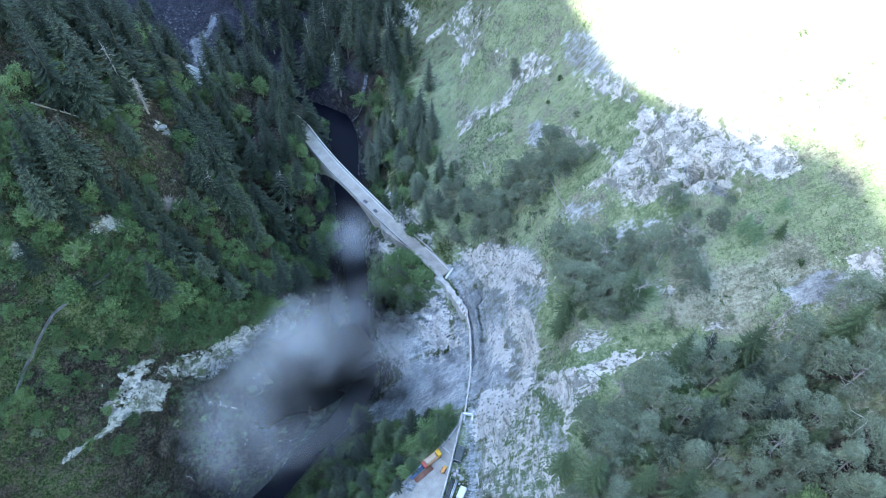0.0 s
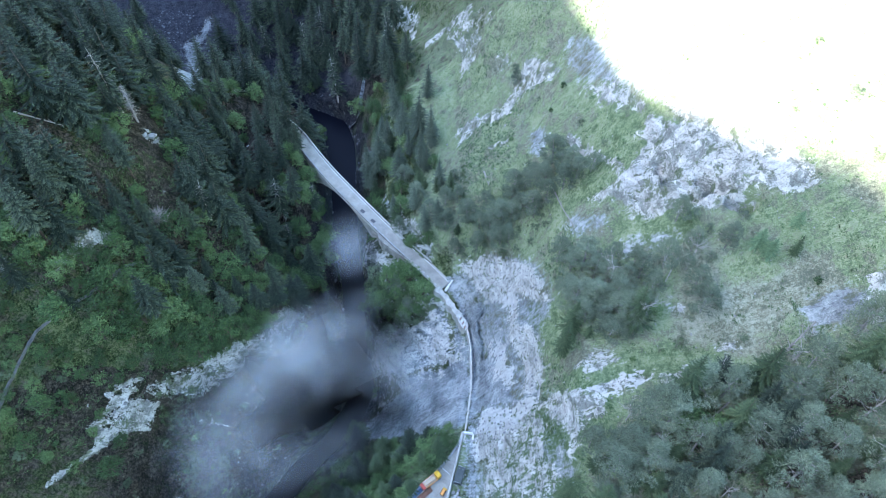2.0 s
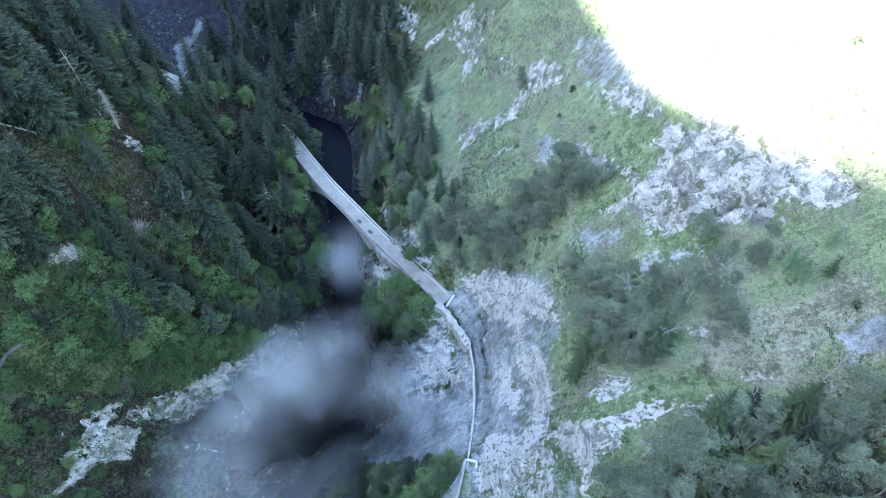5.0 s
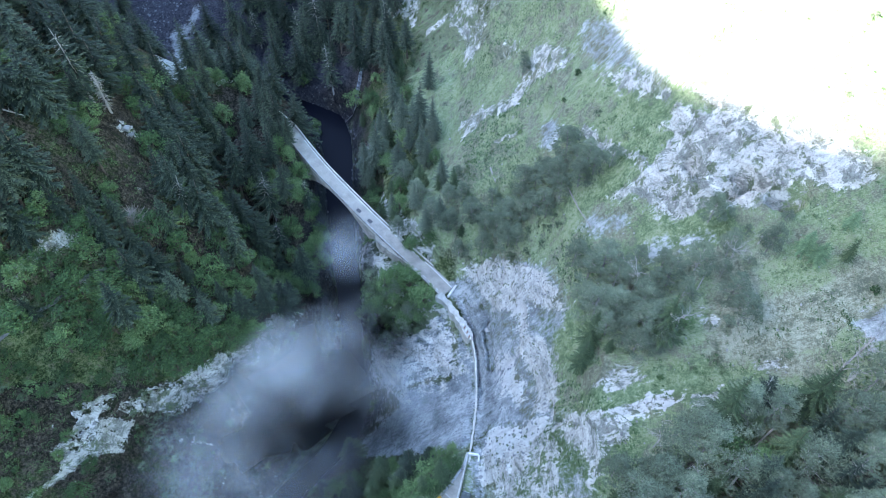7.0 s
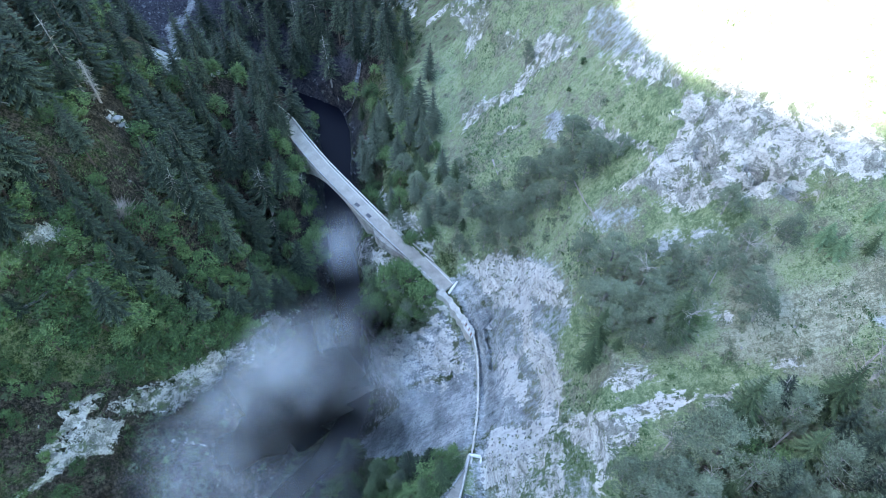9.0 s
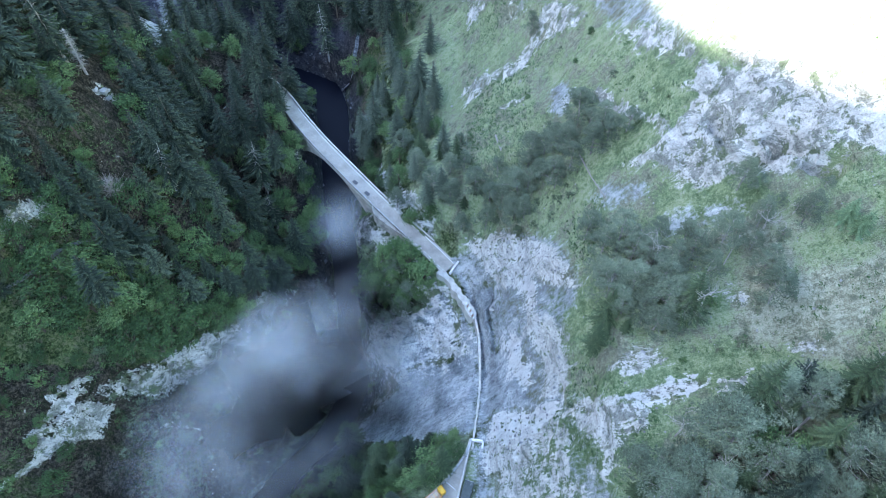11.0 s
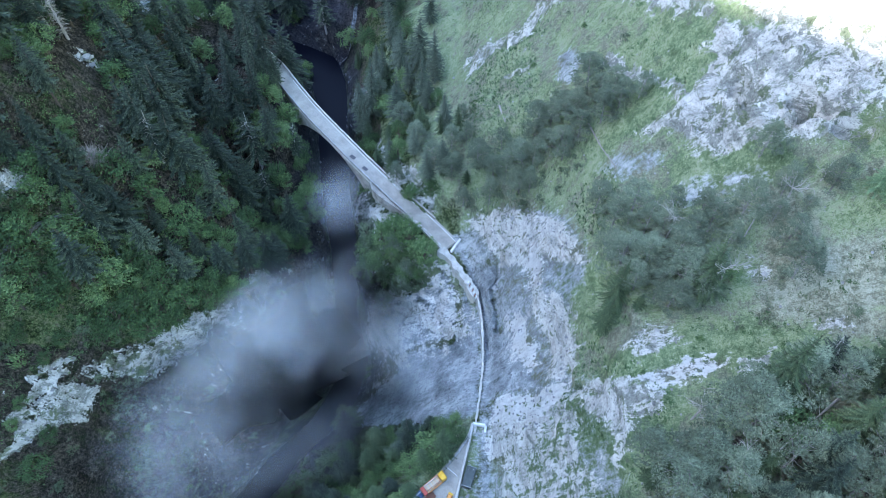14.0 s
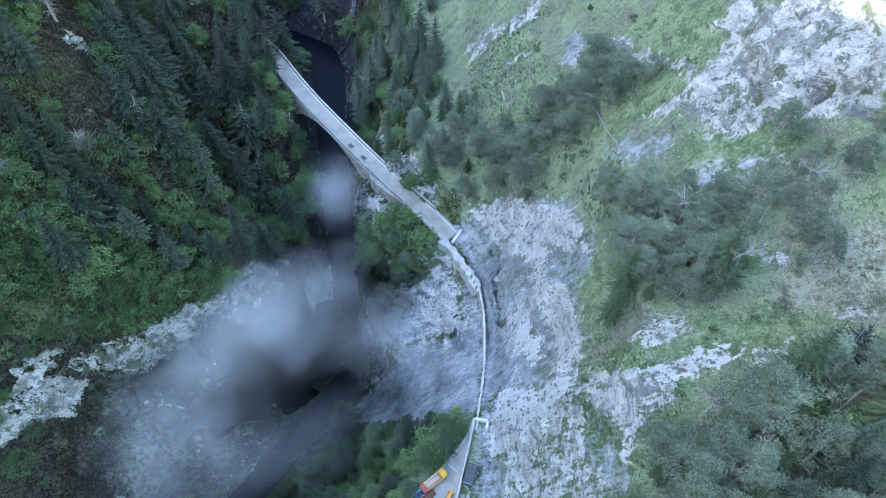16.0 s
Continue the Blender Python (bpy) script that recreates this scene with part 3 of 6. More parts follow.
def terrain():
    xs, ys = spread(-122, 96, 0.62, -1500, 1500), spread(42, 262, 0.62, -1500, 1700)
    xs = np.union1d(xs, np.arange(-390, -280, 10.0))  # the sharp crest of the far ridge
    ys = np.union1d(ys, np.arange(-40, 320, 8.0))
    X, Y = np.meshgrid(xs, ys)
    Z = base_height(X, np.clip(Y, -110, 530))
    beyond = np.maximum(np.abs(X) - 330, 0)
    Z = Z + beyond * 0.25
    gx, gy = np.gradient(Z, xs, axis=1), np.gradient(Z, ys, axis=0)
    steep = np.hypot(gx, gy)
    rock = np.maximum(strip_mask(X, Y, ROCK_STRIPS + RIDGE_STRIPS), np.maximum(region_mask("rock", X, Y), region_mask("ledge", X, Y)))
    rock = np.maximum(rock, np.minimum(region_mask("wall", X, Y), 0.24))
    scree = np.maximum(strip_mask(X, Y, SCREE_STRIPS), region_mask("scree", X, Y))
    fresh, dry = region_mask("fresh", X, Y), region_mask("dry", X, Y)
    rock = np.maximum(rock, np.clip((steep - 2.6) * 0.25, 0, np.where(X < feature(Y, 7), 0.12, 0.36)))
    yard = np.clip(1.0 - 0.2 * np.maximum(np.maximum(X - 9, feature(Y, 9) - X + 1), np.maximum(Y - 86, 0)), 0, 1)
    river = np.clip(1.0 - np.maximum(X - feature(Y, 7), feature(Y, 6) - X) * 0.5, 0, 1)
    calm = (1 - yard) * (1 - river) * np.clip((X + 300) / 60, 0, 1)
    Z = Z + calm * (1.4 * fractal(X, Y, 22, 4, 3) + 0.45 * fractal(X, Y, 3.5, 4, 11))
    Z = Z + calm * np.clip(rock * 1.6, 0, 1) * (1.7 * np.abs(fractal(X, Y, 9, 4, 21)) - 0.6 + 0.4 * np.sin(Z * 1.7 + 2.5 * fractal(X, Y, 14, 2, 5)))
    Z = Z + calm * np.clip(scree * 1.5, 0, 1) * (0.16 * fractal(X, Y, 2.2, 3, 31) + 0.5 * fractal(X, Y, 9, 2, 33))
    Z = Z + calm * 1.1 * np.clip((region_mask("rock", X, Y) - 0.5) * 2.2, 0, 1) * np.clip(scree * 2 - 0.6, 0, 1)
    # a dark side gully in the left wood
    for gx1, gy1, gx2, gy2, wide in GULLIES:
        ax, ay = gx2 - gx1, gy2 - gy1
        u = np.clip(((X - gx1) * ax + (Y - gy1) * ay) / (ax * ax + ay * ay), 0, 1)
        Z = Z - 1.8 * wide * np.exp(-(((X - gx1 - u * ax) ** 2 + (Y - gy1 - u * ay) ** 2) / wide ** 2))
    # recesses under the overhangs of the big bare rock
    for gx1, gy1, gx2, gy2, wide in NOTCHES:
        ax, ay = gx2 - gx1, gy2 - gy1
        u = np.clip(((X - gx1) * ax + (Y - gy1) * ay) / (ax * ax + ay * ay), 0, 1)
        Z = Z - 6.0 * wide * np.exp(-((((X - gx1 - u * ax) ** 2 + (Y - gy1 - u * ay) ** 2) / wide ** 2) ** 2))
    # crags lean in and out on steep faces
    push = calm * np.clip(steep - 1.2, 0, 2.0)
    PX = X + push * 0.9 * fractal(Y * 1.0, Z * 1.0, 5, 3, 41)
    PY = Y + push * 0.6 * fractal(X * 1.0, Z * 1.0, 5, 3, 51)
    n, m = len(ys), len(xs)
    me = bpy.data.meshes.new("ground")
    idx = np.arange(n * m).reshape(n, m)
    faces = np.stack([idx[:-1, :-1], idx[:-1, 1:], idx[1:, 1:], idx[1:, :-1]], -1).reshape(-1, 4)
    me.from_pydata(np.stack([PX, PY, Z], -1).reshape(-1, 3).tolist(), [], faces.tolist())
    left = X < feature(Y, 6)
    open_right = np.clip((X - feature(Y, 10)) * 0.12, 0, 1) * np.clip((240 - Y) / 30, 0, 1)
    right = X > feature(Y, 7)
    # right of the river: pale dusty grass, with bright haze put into its colour
    dust = np.where(right, np.clip(0.42 + open_right * 0.5 + 0.2 * fractal(X, Y, 26, 3, 61), 0, 1), 0)
    gorge_wall = left & (X + 6 * fractal(X, Y, 18, 2, 77) > feature(Y, 4) - 25 * np.clip((96 - Y) / 15, 0, 1)) & (Y < 150)
    bank = right & (X < feature(Y, 9) - 1)
    litter = np.where(left, 0.74 + 0.3 * fractal(X, Y, 16, 3, 71) - 0.4 * np.clip((128 - Y) / 20, 0, 1), 0.1) + np.where(Y > 225, 0.3, 0)
    litter = np.where(gorge_wall, 0.68 + 0.2 * fractal(X, Y, 12, 3, 73), np.where(bank, 0.55, litter))
    rock = np.maximum(rock, np.where(gorge_wall, 0.04 + 0.12 * fractal(X, Y, 9, 3, 75), 0))
    rock = np.maximum(rock, np.where(bank & (Y > 112) & (Y < 175), 0.42, 0))
    litter = np.clip(np.where(river > 0.3, 0, litter), 0, 1)
    pine_floor = np.clip((76 - Y + 5 * fractal(X, Y, 9, 2, 79)) * 0.08, 0, 1) * np.clip((X - 34) * 0.08, 0, 1)
    litter = np.maximum(litter, pine_floor * (0.5 + 0.35 * fractal(X, Y, 8, 3, 83)))
    litter = np.where((Y > 236) & (X < feature(Y, 10)), 1.0, litter)
    # where that shade is coloured in: the far ravine and the river banks
    deep_shade = np.clip((Y - 236) * 0.08, 0, 1) * np.clip((feature(Y, 10) - X) * 0.1, 0, 1)
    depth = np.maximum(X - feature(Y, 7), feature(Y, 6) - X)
    deep_shade = np.maximum(deep_shade, np.clip(1.0 - (depth + 4 * fractal(X, Y, 9, 3, 93)) / 9, 0, 0.95) * (Y < 245)) * np.where(scree > 0.45, np.where(Y > 200, 0.45, 0.6), 1)
    for name, values in (("fresh", 0.56 + 0.45 * fresh - 0.36 * dry), ("deep_shade", deep_shade), ("rock", rock), ("scree", scree), ("slab", region_mask("slab", X, Y)), ("dust", dust), ("litter", litter)):
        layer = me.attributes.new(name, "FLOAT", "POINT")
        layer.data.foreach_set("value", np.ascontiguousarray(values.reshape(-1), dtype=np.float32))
    me.polygons.foreach_set("use_smooth", np.ones(len(me.polygons), bool))
    me.materials.append(GROUND)
    return tagged(new("ground", me), "steep gorge slopes of grass, pale rock and grey rubble", "ground", kind="structure")


ground = terrain()
from mathutils.bvhtree import BVHTree
TREE_OF_GROUND = BVHTree.FromPolygons([v.co.copy() for v in ground.data.vertices], [tuple(p.vertices) for p in ground.data.polygons])


def ground_at(x, y):
    """The height of the finished ground."""
    hit = TREE_OF_GROUND.ray_cast(Vector((x, y, 900)), Vector((0, 0, -1)))
    return hit[0].z if hit[0] is not None else float(base_height(x, y)[0])


# ---- building helpers ----
def mesh_of(name, verts, faces, material, smooth=False):
    me = bpy.data.meshes.new(name)
    me.from_pydata([tuple(v) for v in verts], [], faces)
    me.materials.append(material)
    if smooth:
        me.polygons.foreach_set("use_smooth", [True] * len(me.polygons))
    return me


def part(name, bm, material, parent=None, label="", at=None, smooth=False):
    """Links a bmesh, or a finished mesh, as one object."""
    if isinstance(bm, bpy.types.Mesh):
        me = bm
    else:
        me = bpy.data.meshes.new(name)
        bm.to_mesh(me)
        bm.free()
        me.materials.append(material)
        if smooth:
            me.polygons.foreach_set("use_smooth", [True] * len(me.polygons))
    ob = new(name, me)
    ob.parent = parent
    if at is not None:
        ob.matrix_basis = at
    if label:
        tagged(ob, label)
    return ob


def thing(name, at, label, category, group="", kind=""):
    ob = new(name)
    ob.matrix_basis = at
    ob.empty_display_size = 0.5
    return tagged(ob, label, category, group, kind)


def box(sx, sy, sz, at=(0, 0, 0), bevel=0.03, turn=0.0, bm=None):
    """A bevelled box that stands on at."""
    own = bmesh.new()
    bmesh.ops.create_cube(own, size=1.0)
    bmesh.ops.scale(own, vec=(sx, sy, sz), verts=own.verts)
    if bevel:
        bmesh.ops.bevel(own, geom=own.edges[:], offset=bevel, segments=1, affect="EDGES")
    bmesh.ops.transform(own, matrix=pose(at[0], at[1], at[2] + sz / 2, 0, 0, turn), verts=own.verts)
    if bm is None:
        return own
    me = bpy.data.meshes.new("tmp")
    own.to_mesh(me)
    own.free()
    bm.from_mesh(me)
    bpy.data.meshes.remove(me)
    return bm


def tube(points, radii, sides=7):
    """A round bar along points, as verts and faces."""
    verts, faces = [], []
    for k, (p, r) in enumerate(zip(points, radii)):
        p = Vector(p)
        way = (Vector(points[min(k + 1, len(points) - 1)]) - Vector(points[max(k - 1, 0)])).normalized()
        a = way.orthogonal().normalized()
        b = way.cross(a)
        for s in range(sides):
            t = 2 * math.pi * s / sides
            verts.append(p + r * (math.cos(t) * a + math.sin(t) * b))
        if k:
            o = (k - 1) * sides
            for s in range(sides):
                faces.append((o + s, o + (s + 1) % sides, o + sides + (s + 1) % sides, o + sides + s))
    faces.append(tuple(range(sides))[::-1])
    faces.append(tuple(range(len(verts) - sides, len(verts))))
    return verts, faces


def join(*pieces):
    verts, faces = [], []
    for v, f in pieces:
        o = len(verts)
        verts += v
        faces += [tuple(i + o for i in face) for face in f]
    return verts, faces


def sweep(path, outline, closed_outline=True):
    """A solid bar: the outline (sideways, up) carried along the path (x, y, z), kept upright."""
    verts, faces = [], []
    m = len(outline)
    for k, p in enumerate(path):
        a, b = path[max(k - 1, 0)], path[min(k + 1, len(path) - 1)]
        way = Vector((b[0] - a[0], b[1] - a[1], 0)).normalized()
        side = Vector((way.y, -way.x, 0))
        for s, u in outline:
            verts.append(Vector(p) + side * s + Vector((0, 0, u)))
        if k:
            o = (k - 1) * m
            for i in range(m):
                faces.append((o + i, o + m + i, o + m + (i + 1) % m, o + (i + 1) % m))
    faces.append(tuple(range(m)))
    faces.append(tuple(range(len(verts) - m, len(verts)))[::-1])
    return verts, faces


def glide(points, step=1.0):
    """A smooth path through points."""
    P = np.array(points, float)
    P = np.vstack([2 * P[0] - P[1], P, 2 * P[-1] - P[-2]])
    out = []
    for k in range(1, len(P) - 2):
        n = max(2, int(np.linalg.norm(P[k + 1] - P[k]) / step))
        for i in range(n):
            t = i / n
            out.append(0.5 * (2 * P[k] + (P[k + 1] - P[k - 1]) * t + (2 * P[k - 1] - 5 * P[k] + 4 * P[k + 1] - P[k + 2]) * t * t
                              + (3 * P[k] - P[k - 1] - 3 * P[k + 1] + P[k + 2]) * t ** 3))
    out.append(P[-2])
    return [tuple(map(float, p)) for p in out]


# ---- water ----
def ribbon(name, path, widths, material, label, lift=0.0):
    verts, faces = [], []
    for k, p in enumerate(path):
        a, b = path[max(k - 1, 0)], path[min(k + 1, len(path) - 1)]
        way = Vector((b[0] - a[0], b[1] - a[1], 0)).normalized()
        side = Vector((way.y, -way.x, 0))
        w = float(np.interp(k / (len(path) - 1), np.linspace(0, 1, len(widths)), widths))
        for s in (-1, -0.5, 0, 0.5, 1):
            verts.append(Vector(p) + side * s * w + Vector((0, 0, lift)))
        if k:
            o = (k - 1) * 5
            faces += [(o + i, o + 5 + i, o + 6 + i, o + 1 + i) for i in range(4)]
    return tagged(part(name, mesh_of(name, verts, faces, material, True), material), label, "river", kind="structure")


river_path = [(float(0.5 * (feature(v, 6) + feature(v, 7))), v, float(np.interp(v, LINE_YS, LINES[:, 6, 1]))) for v in np.arange(0, 252, 3.0)]
ribbon("water", river_path, (9, 8, 6.5, 6, 6, 7, 8, 8, 8, 7, 2.5), WATER, "dark river water at the foot of the gorge", 1.2)
stream_path = [(x, y, ground_at(x, y) + 0.25) for x, y, _ in glide([(-29.2, 260.8, 0), (-32.2, 249.9, 0), (-33.9, 240.6, 0), (-36.5, 236.7, 0), (-42.0, 237.4, 0)], 0.8)]
ribbon("side_stream", stream_path, (0.8, 0.7, 0.9, 1.3, 1.6), TORRENT, "white mountain stream falling into the river")

# ---- the bridge and the road ----
BRIDGE = glide([(-66.0, 207.0, 13.0), (-60.0, 203.6, 11.6), (-55.2, 199.4, 10.2), (-51.2, 194.2, 9.1), (-47.7, 189.6, 8.3), (-41.2, 181.6, 7.0), (-32.8, 172.4, 5.3), (-24.4, 163.4, 3.7), (-15.0, 153.8, 1.9), (-5.7, 144.6, 0.6), (0.5, 137.6, 0)], 1.0)


def strip_along(path, side_a, side_b, low, high):
    return sweep(path, [(side_a, low), (side_a, high), (side_b, high), (side_b, low)])


bridge = thing("road_bridge", pose(0, 0, 0), "pale concrete arch road bridge over the gorge", "bridge")
part("deck", mesh_of("deck", *strip_along(BRIDGE, -3.0, 2.35, -0.8, -0.05), CONCRETE), CONCRETE, bridge)
part("carriageway", mesh_of("carriageway", *strip_along(BRIDGE, -2.68, 2.0, -0.1, 0.0), ASPHALT), ASPHALT, bridge, "dusty grey asphalt carriageway")
for s in (-1, 1):
    a, b = (-2.98, -2.7) if s < 0 else (2.05, 2.3)
    long = [p for p in BRIDGE if p[1] > (148 if s > 0 else 144)]
    part("parapet", mesh_of("parapet", *strip_along(long, a, b, -0.05, 0.75), CONCRETE_DARK), CONCRETE_DARK, bridge, "stained concrete parapet")
    if s < 0:
        a, b = -3.04, -2.64
        part("coping", mesh_of("coping", *strip_along(long, a, b, 0.75, 0.86), CONCRETE), CONCRETE, bridge, "pale parapet coping")
    else:
        part("hand_rail", mesh_of("hand_rail", *strip_along(long, 2.12, 2.22, 0.98, 1.05), STEEL), STEEL, bridge, "thin steel hand rail")
    a, b = (-2.36, -2.2) if s < 0 else (1.55, 1.7)
    if s < 0:
        part("edge_line", mesh_of("edge_line", *strip_along([p for p in BRIDGE if p[1] < 195], a, b, 0.0, 0.012), LINE), LINE, bridge, "white painted edge line")
    else:
        near = [p for p in BRIDGE if p[1] < 164]
        for k in range(0, len(near) - 3, 2):
            part("lane_dash", mesh_of("lane_dash", *strip_along(near[k:k + 2], a, b, 0.0, 0.012), LINE), LINE, bridge)


def arch():
    """The spandrel wall with the arch cut out of its foot."""
    verts, faces = [], []
    inside = [p for p in BRIDGE if 157 < p[1] < 193]
    for k, p in enumerate(inside):
        u = k / (len(inside) - 1)
        a, b = inside[max(k - 1, 0)], inside[min(k + 1, len(inside) - 1)]
        way = Vector((b[0] - a[0], b[1] - a[1], 0)).normalized()
        side = Vector((way.y, -way.x, 0))
        foot = p[2] - 1.9 - 15.0 * abs(2 * u - 1) ** 2.2
        for s, z in ((-2.6, foot), (-2.6, p[2] - 0.8), (2.0, p[2] - 0.8), (2.0, foot)):
            verts.append(Vector((p[0], p[1], 0)) + side * s + Vector((0, 0, z)))
        if k:
            o = (k - 1) * 4
            faces += [(o + i, o + 4 + i, o + 4 + (i + 1) % 4, o + (i + 1) % 4) for i in range(4)]
    faces += [(0, 1, 2, 3), tuple(range(len(verts) - 4, len(verts)))[::-1]]
    return mesh_of("arch", verts, faces, CONCRETE_DARK)


part("arch", arch(), CONCRETE_DARK, bridge, "stained concrete arch with solid spandrels")
for x, y, turn in ((-28.0, 167.8, 47), (-24.1, 163.8, 47)):
    deep = min(BRIDGE, key=lambda p: abs(p[1] - y))[2]
    part("patch", box(1.9, 1.15, 0.02, (x - 0.6, y - 0.8, deep + 0.02), 0, turn - 90), PATCH, bridge, "dark asphalt repair patch")

lay_by = thing("lay_by", pose(0, 0, 0), "concrete lay-by terrace with a curved wall beside the bridge", "terrace")
rim = glide([(-22.8, 159.2, 3.4), (-22.1, 155.6, 2.8), (-18.9, 152.6, 2.2), (-13.9, 148.7, 1.6), (-10.7, 146.0, 1.2)], 0.7)
inner = [min(BRIDGE, key=lambda q: (q[0] - p[0]) ** 2 + (q[1] - p[1]) ** 2) for p in rim]
sv, sf = [], []
for k, (p, q) in enumerate(zip(rim, inner)):
    q = (q[0] * 0.75 + p[0] * 0.25, q[1] * 0.75 + p[1] * 0.25, q[2])
    sv += [Vector(p) - Vector((0, 0, 2.5)), Vector((p[0], p[1], p[2] - 0.06)), Vector((q[0], q[1], q[2] - 0.06)), Vector(q) - Vector((0, 0, 2.5))]
    if k:
        o = (k - 1) * 4
        sf += [(o + i, o + 4 + i, o + 4 + (i + 1) % 4, o + (i + 1) % 4) for i in range(4)]
sf += [(0, 1, 2, 3), tuple(range(len(sv) - 4, len(sv)))[::-1]]
part("platform", mesh_of("platform", sv, sf, ASPHALT), ASPHALT, lay_by)
part("curved_wall", mesh_of("curved_wall", *strip_along(rim, -0.2, 0.2, -3.2, 0.7), CONCRETE_DARK), CONCRETE_DARK, lay_by, "weathered curved retaining wall")

end_block = thing("end_barrier", pose(2.2, 137.6, -0.1, 0, 0, 58.5), "white concrete barrier closing the broken road", "barrier")
part("block", box(5.0, 0.55, 0.85, (0, 0, 0), 0.06), WHITE, end_block)

# the strip of wall that is left of the road
wall_path = [(x + 0.04 * math.sin(i * 1.7), y, z + 0.15 * math.sin(i * 0.9)) for i, (x, y, z) in enumerate(glide(
    [(-2.2, 137.2, -0.1), (0.9, 133.9, -0.2), (4.2, 128.6, -0.4), (7.1, 123.6, -0.8), (8.5, 118.5, -1.0), (9.0, 110.3, -1.0), (8.7, 100.9, -0.8), (7.8, 93.4, -0.5), (6.9, 88.0, -0.2), (6.3, 83.5, 0.1)], 0.8))]
wall_path = [(x, y, max(z, ground_at(x + 0.4, y) + 0.35)) for x, y, z in wall_path]
remnant = thing("broken_road_wall", pose(0, 0, 0), "thin broken strip of concrete road wall above rubble", "retaining wall")
half = len(wall_path) // 3


def ragged_strip(path, a, b, low, high, seed, chip):
    """A broken wall along a path: its width and crest change from stretch to stretch."""
    dice = random.Random(seed)
    verts, faces = [], []
    for k, p in enumerate(path):
        q, r = path[max(k - 1, 0)], path[min(k + 1, len(path) - 1)]
        way = Vector((r[0] - q[0], r[1] - q[1], 0)).normalized()
        side = Vector((way.y, -way.x, 0))
        s0, s1, top = a - chip * dice.random(), b + chip * dice.random(), high - 0.5 * chip * dice.random()
        for s, z in ((s0, low), (s0, top), (s1, top - 0.3 * chip * dice.random()), (s1, low)):
            verts.append(Vector(p) + side * s + Vector((0, 0, z)))
        if k:
            o = (k - 1) * 4
            faces += [(o + i, o + 4 + i, o + 4 + (i + 1) % 4, o + (i + 1) % 4) for i in range(4)]
    faces += [(0, 1, 2, 3), tuple(range(len(verts) - 4, len(verts)))[::-1]]
    return verts, faces


part("wall", mesh_of("wall", *ragged_strip(wall_path[half - 1:], -0.14, 0.16, -4.5, 0.25, 3, 0.22), CONCRETE), CONCRETE, remnant)
part("wall_shoulder", mesh_of("wall_shoulder", *ragged_strip(wall_path[:half], -0.5, 0.7, -4.5, 0.2, 5, 0.7), CONCRETE), CONCRETE, remnant, "wider broken slab of road edge")
for k, p in enumerate(wall_path[half - 6:half + 1]):
    part("fence_bar", box(0.9, 0.22, 0.5, (p[0] - 0.4, p[1], p[2]), 0.03, 62), RUST if k % 2 else WHITE, remnant, "rust-red bar of a torn fence" if k % 2 else "white bar of a torn fence")


# ---- plants ----
def rnd(a, b, dice):
    return a + (b - a) * dice.random()


def spruce_crown(h, r, seed, whorls=19, tufts=9, low=0.12, slim=0.85, seg=9):
    """Whorls of drooping, feathered boughs, and how far out along its bough each point lies."""
    dice = random.Random(seed)
    verts, faces, out = [], [], []
    for w in range(whorls):
        f = w / (whorls - 1)
        z0 = h * (low + (0.985 - low) * f ** 0.92)
        reach = r * max(0.05, (1 - f) ** slim) * (0.35 + 0.65 * min(1, f * 6 + 0.4))
        count = max(4, int(round(tufts * (1 - 0.45 * f))))
        spin = dice.random() * 6.28
        for b in range(count):
            a = spin + 6.283 * b / count + rnd(-0.28, 0.28, dice)
            L = reach * rnd(0.7, 1.15, dice)
            zb = z0 + rnd(-0.03, 0.03, dice) * h
            c, s = math.cos(a), math.sin(a)
            rise, drop = 0.18 * L * f, (0.42 - 0.25 * f) * L
            spine = []
            for k in range(seg + 1):
                u = k / seg
                spine.append((L * u, zb + rise * u - drop * u ** 1.6 + 0.12 * L * u ** 4))
            for k in range(seg):
                (d0, h0), (d1, h1) = spine[k], spine[k + 1]
                wide = (0.25 * L + 0.12) * (1 - 0.72 * (k / seg)) * rnd(0.5, 1.25, dice)
                for side in (-1, 1):
                    dt, st = d1 + rnd(0.2, 0.5, dice) * wide, side * wide
                    zt = h1 - 0.42 * wide * rnd(0.5, 1.3, dice)
                    o = len(verts)
                    verts += [(c * d0, s * d0, h0), (c * d1, s * d1, h1), (c * dt - s * st, s * dt + c * st, zt)]
                    faces.append((o, o + 1, o + 2))
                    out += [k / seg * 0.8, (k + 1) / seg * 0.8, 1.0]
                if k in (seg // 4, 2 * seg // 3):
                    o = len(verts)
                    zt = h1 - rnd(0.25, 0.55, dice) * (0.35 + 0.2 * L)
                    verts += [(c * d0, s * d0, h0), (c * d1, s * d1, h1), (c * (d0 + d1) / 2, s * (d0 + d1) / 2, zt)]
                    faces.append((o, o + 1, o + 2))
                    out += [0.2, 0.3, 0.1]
    return verts, faces, out


def trunk_mesh(h, r, seed, sides=7, bend=0.03):
    dice = random.Random(seed)
    pts, rad = [], []
    ox, oy = rnd(-bend, bend, dice) * h, rnd(-bend, bend, dice) * h
    for k in range(6):
        u = k / 5
        pts.append((ox * u * u, oy * u * u, h * u - 0.6 * (k == 0)))
        rad.append(r * (1.25 if k == 0 else 1 - 0.92 * u))
    return tube(pts, rad, sides)


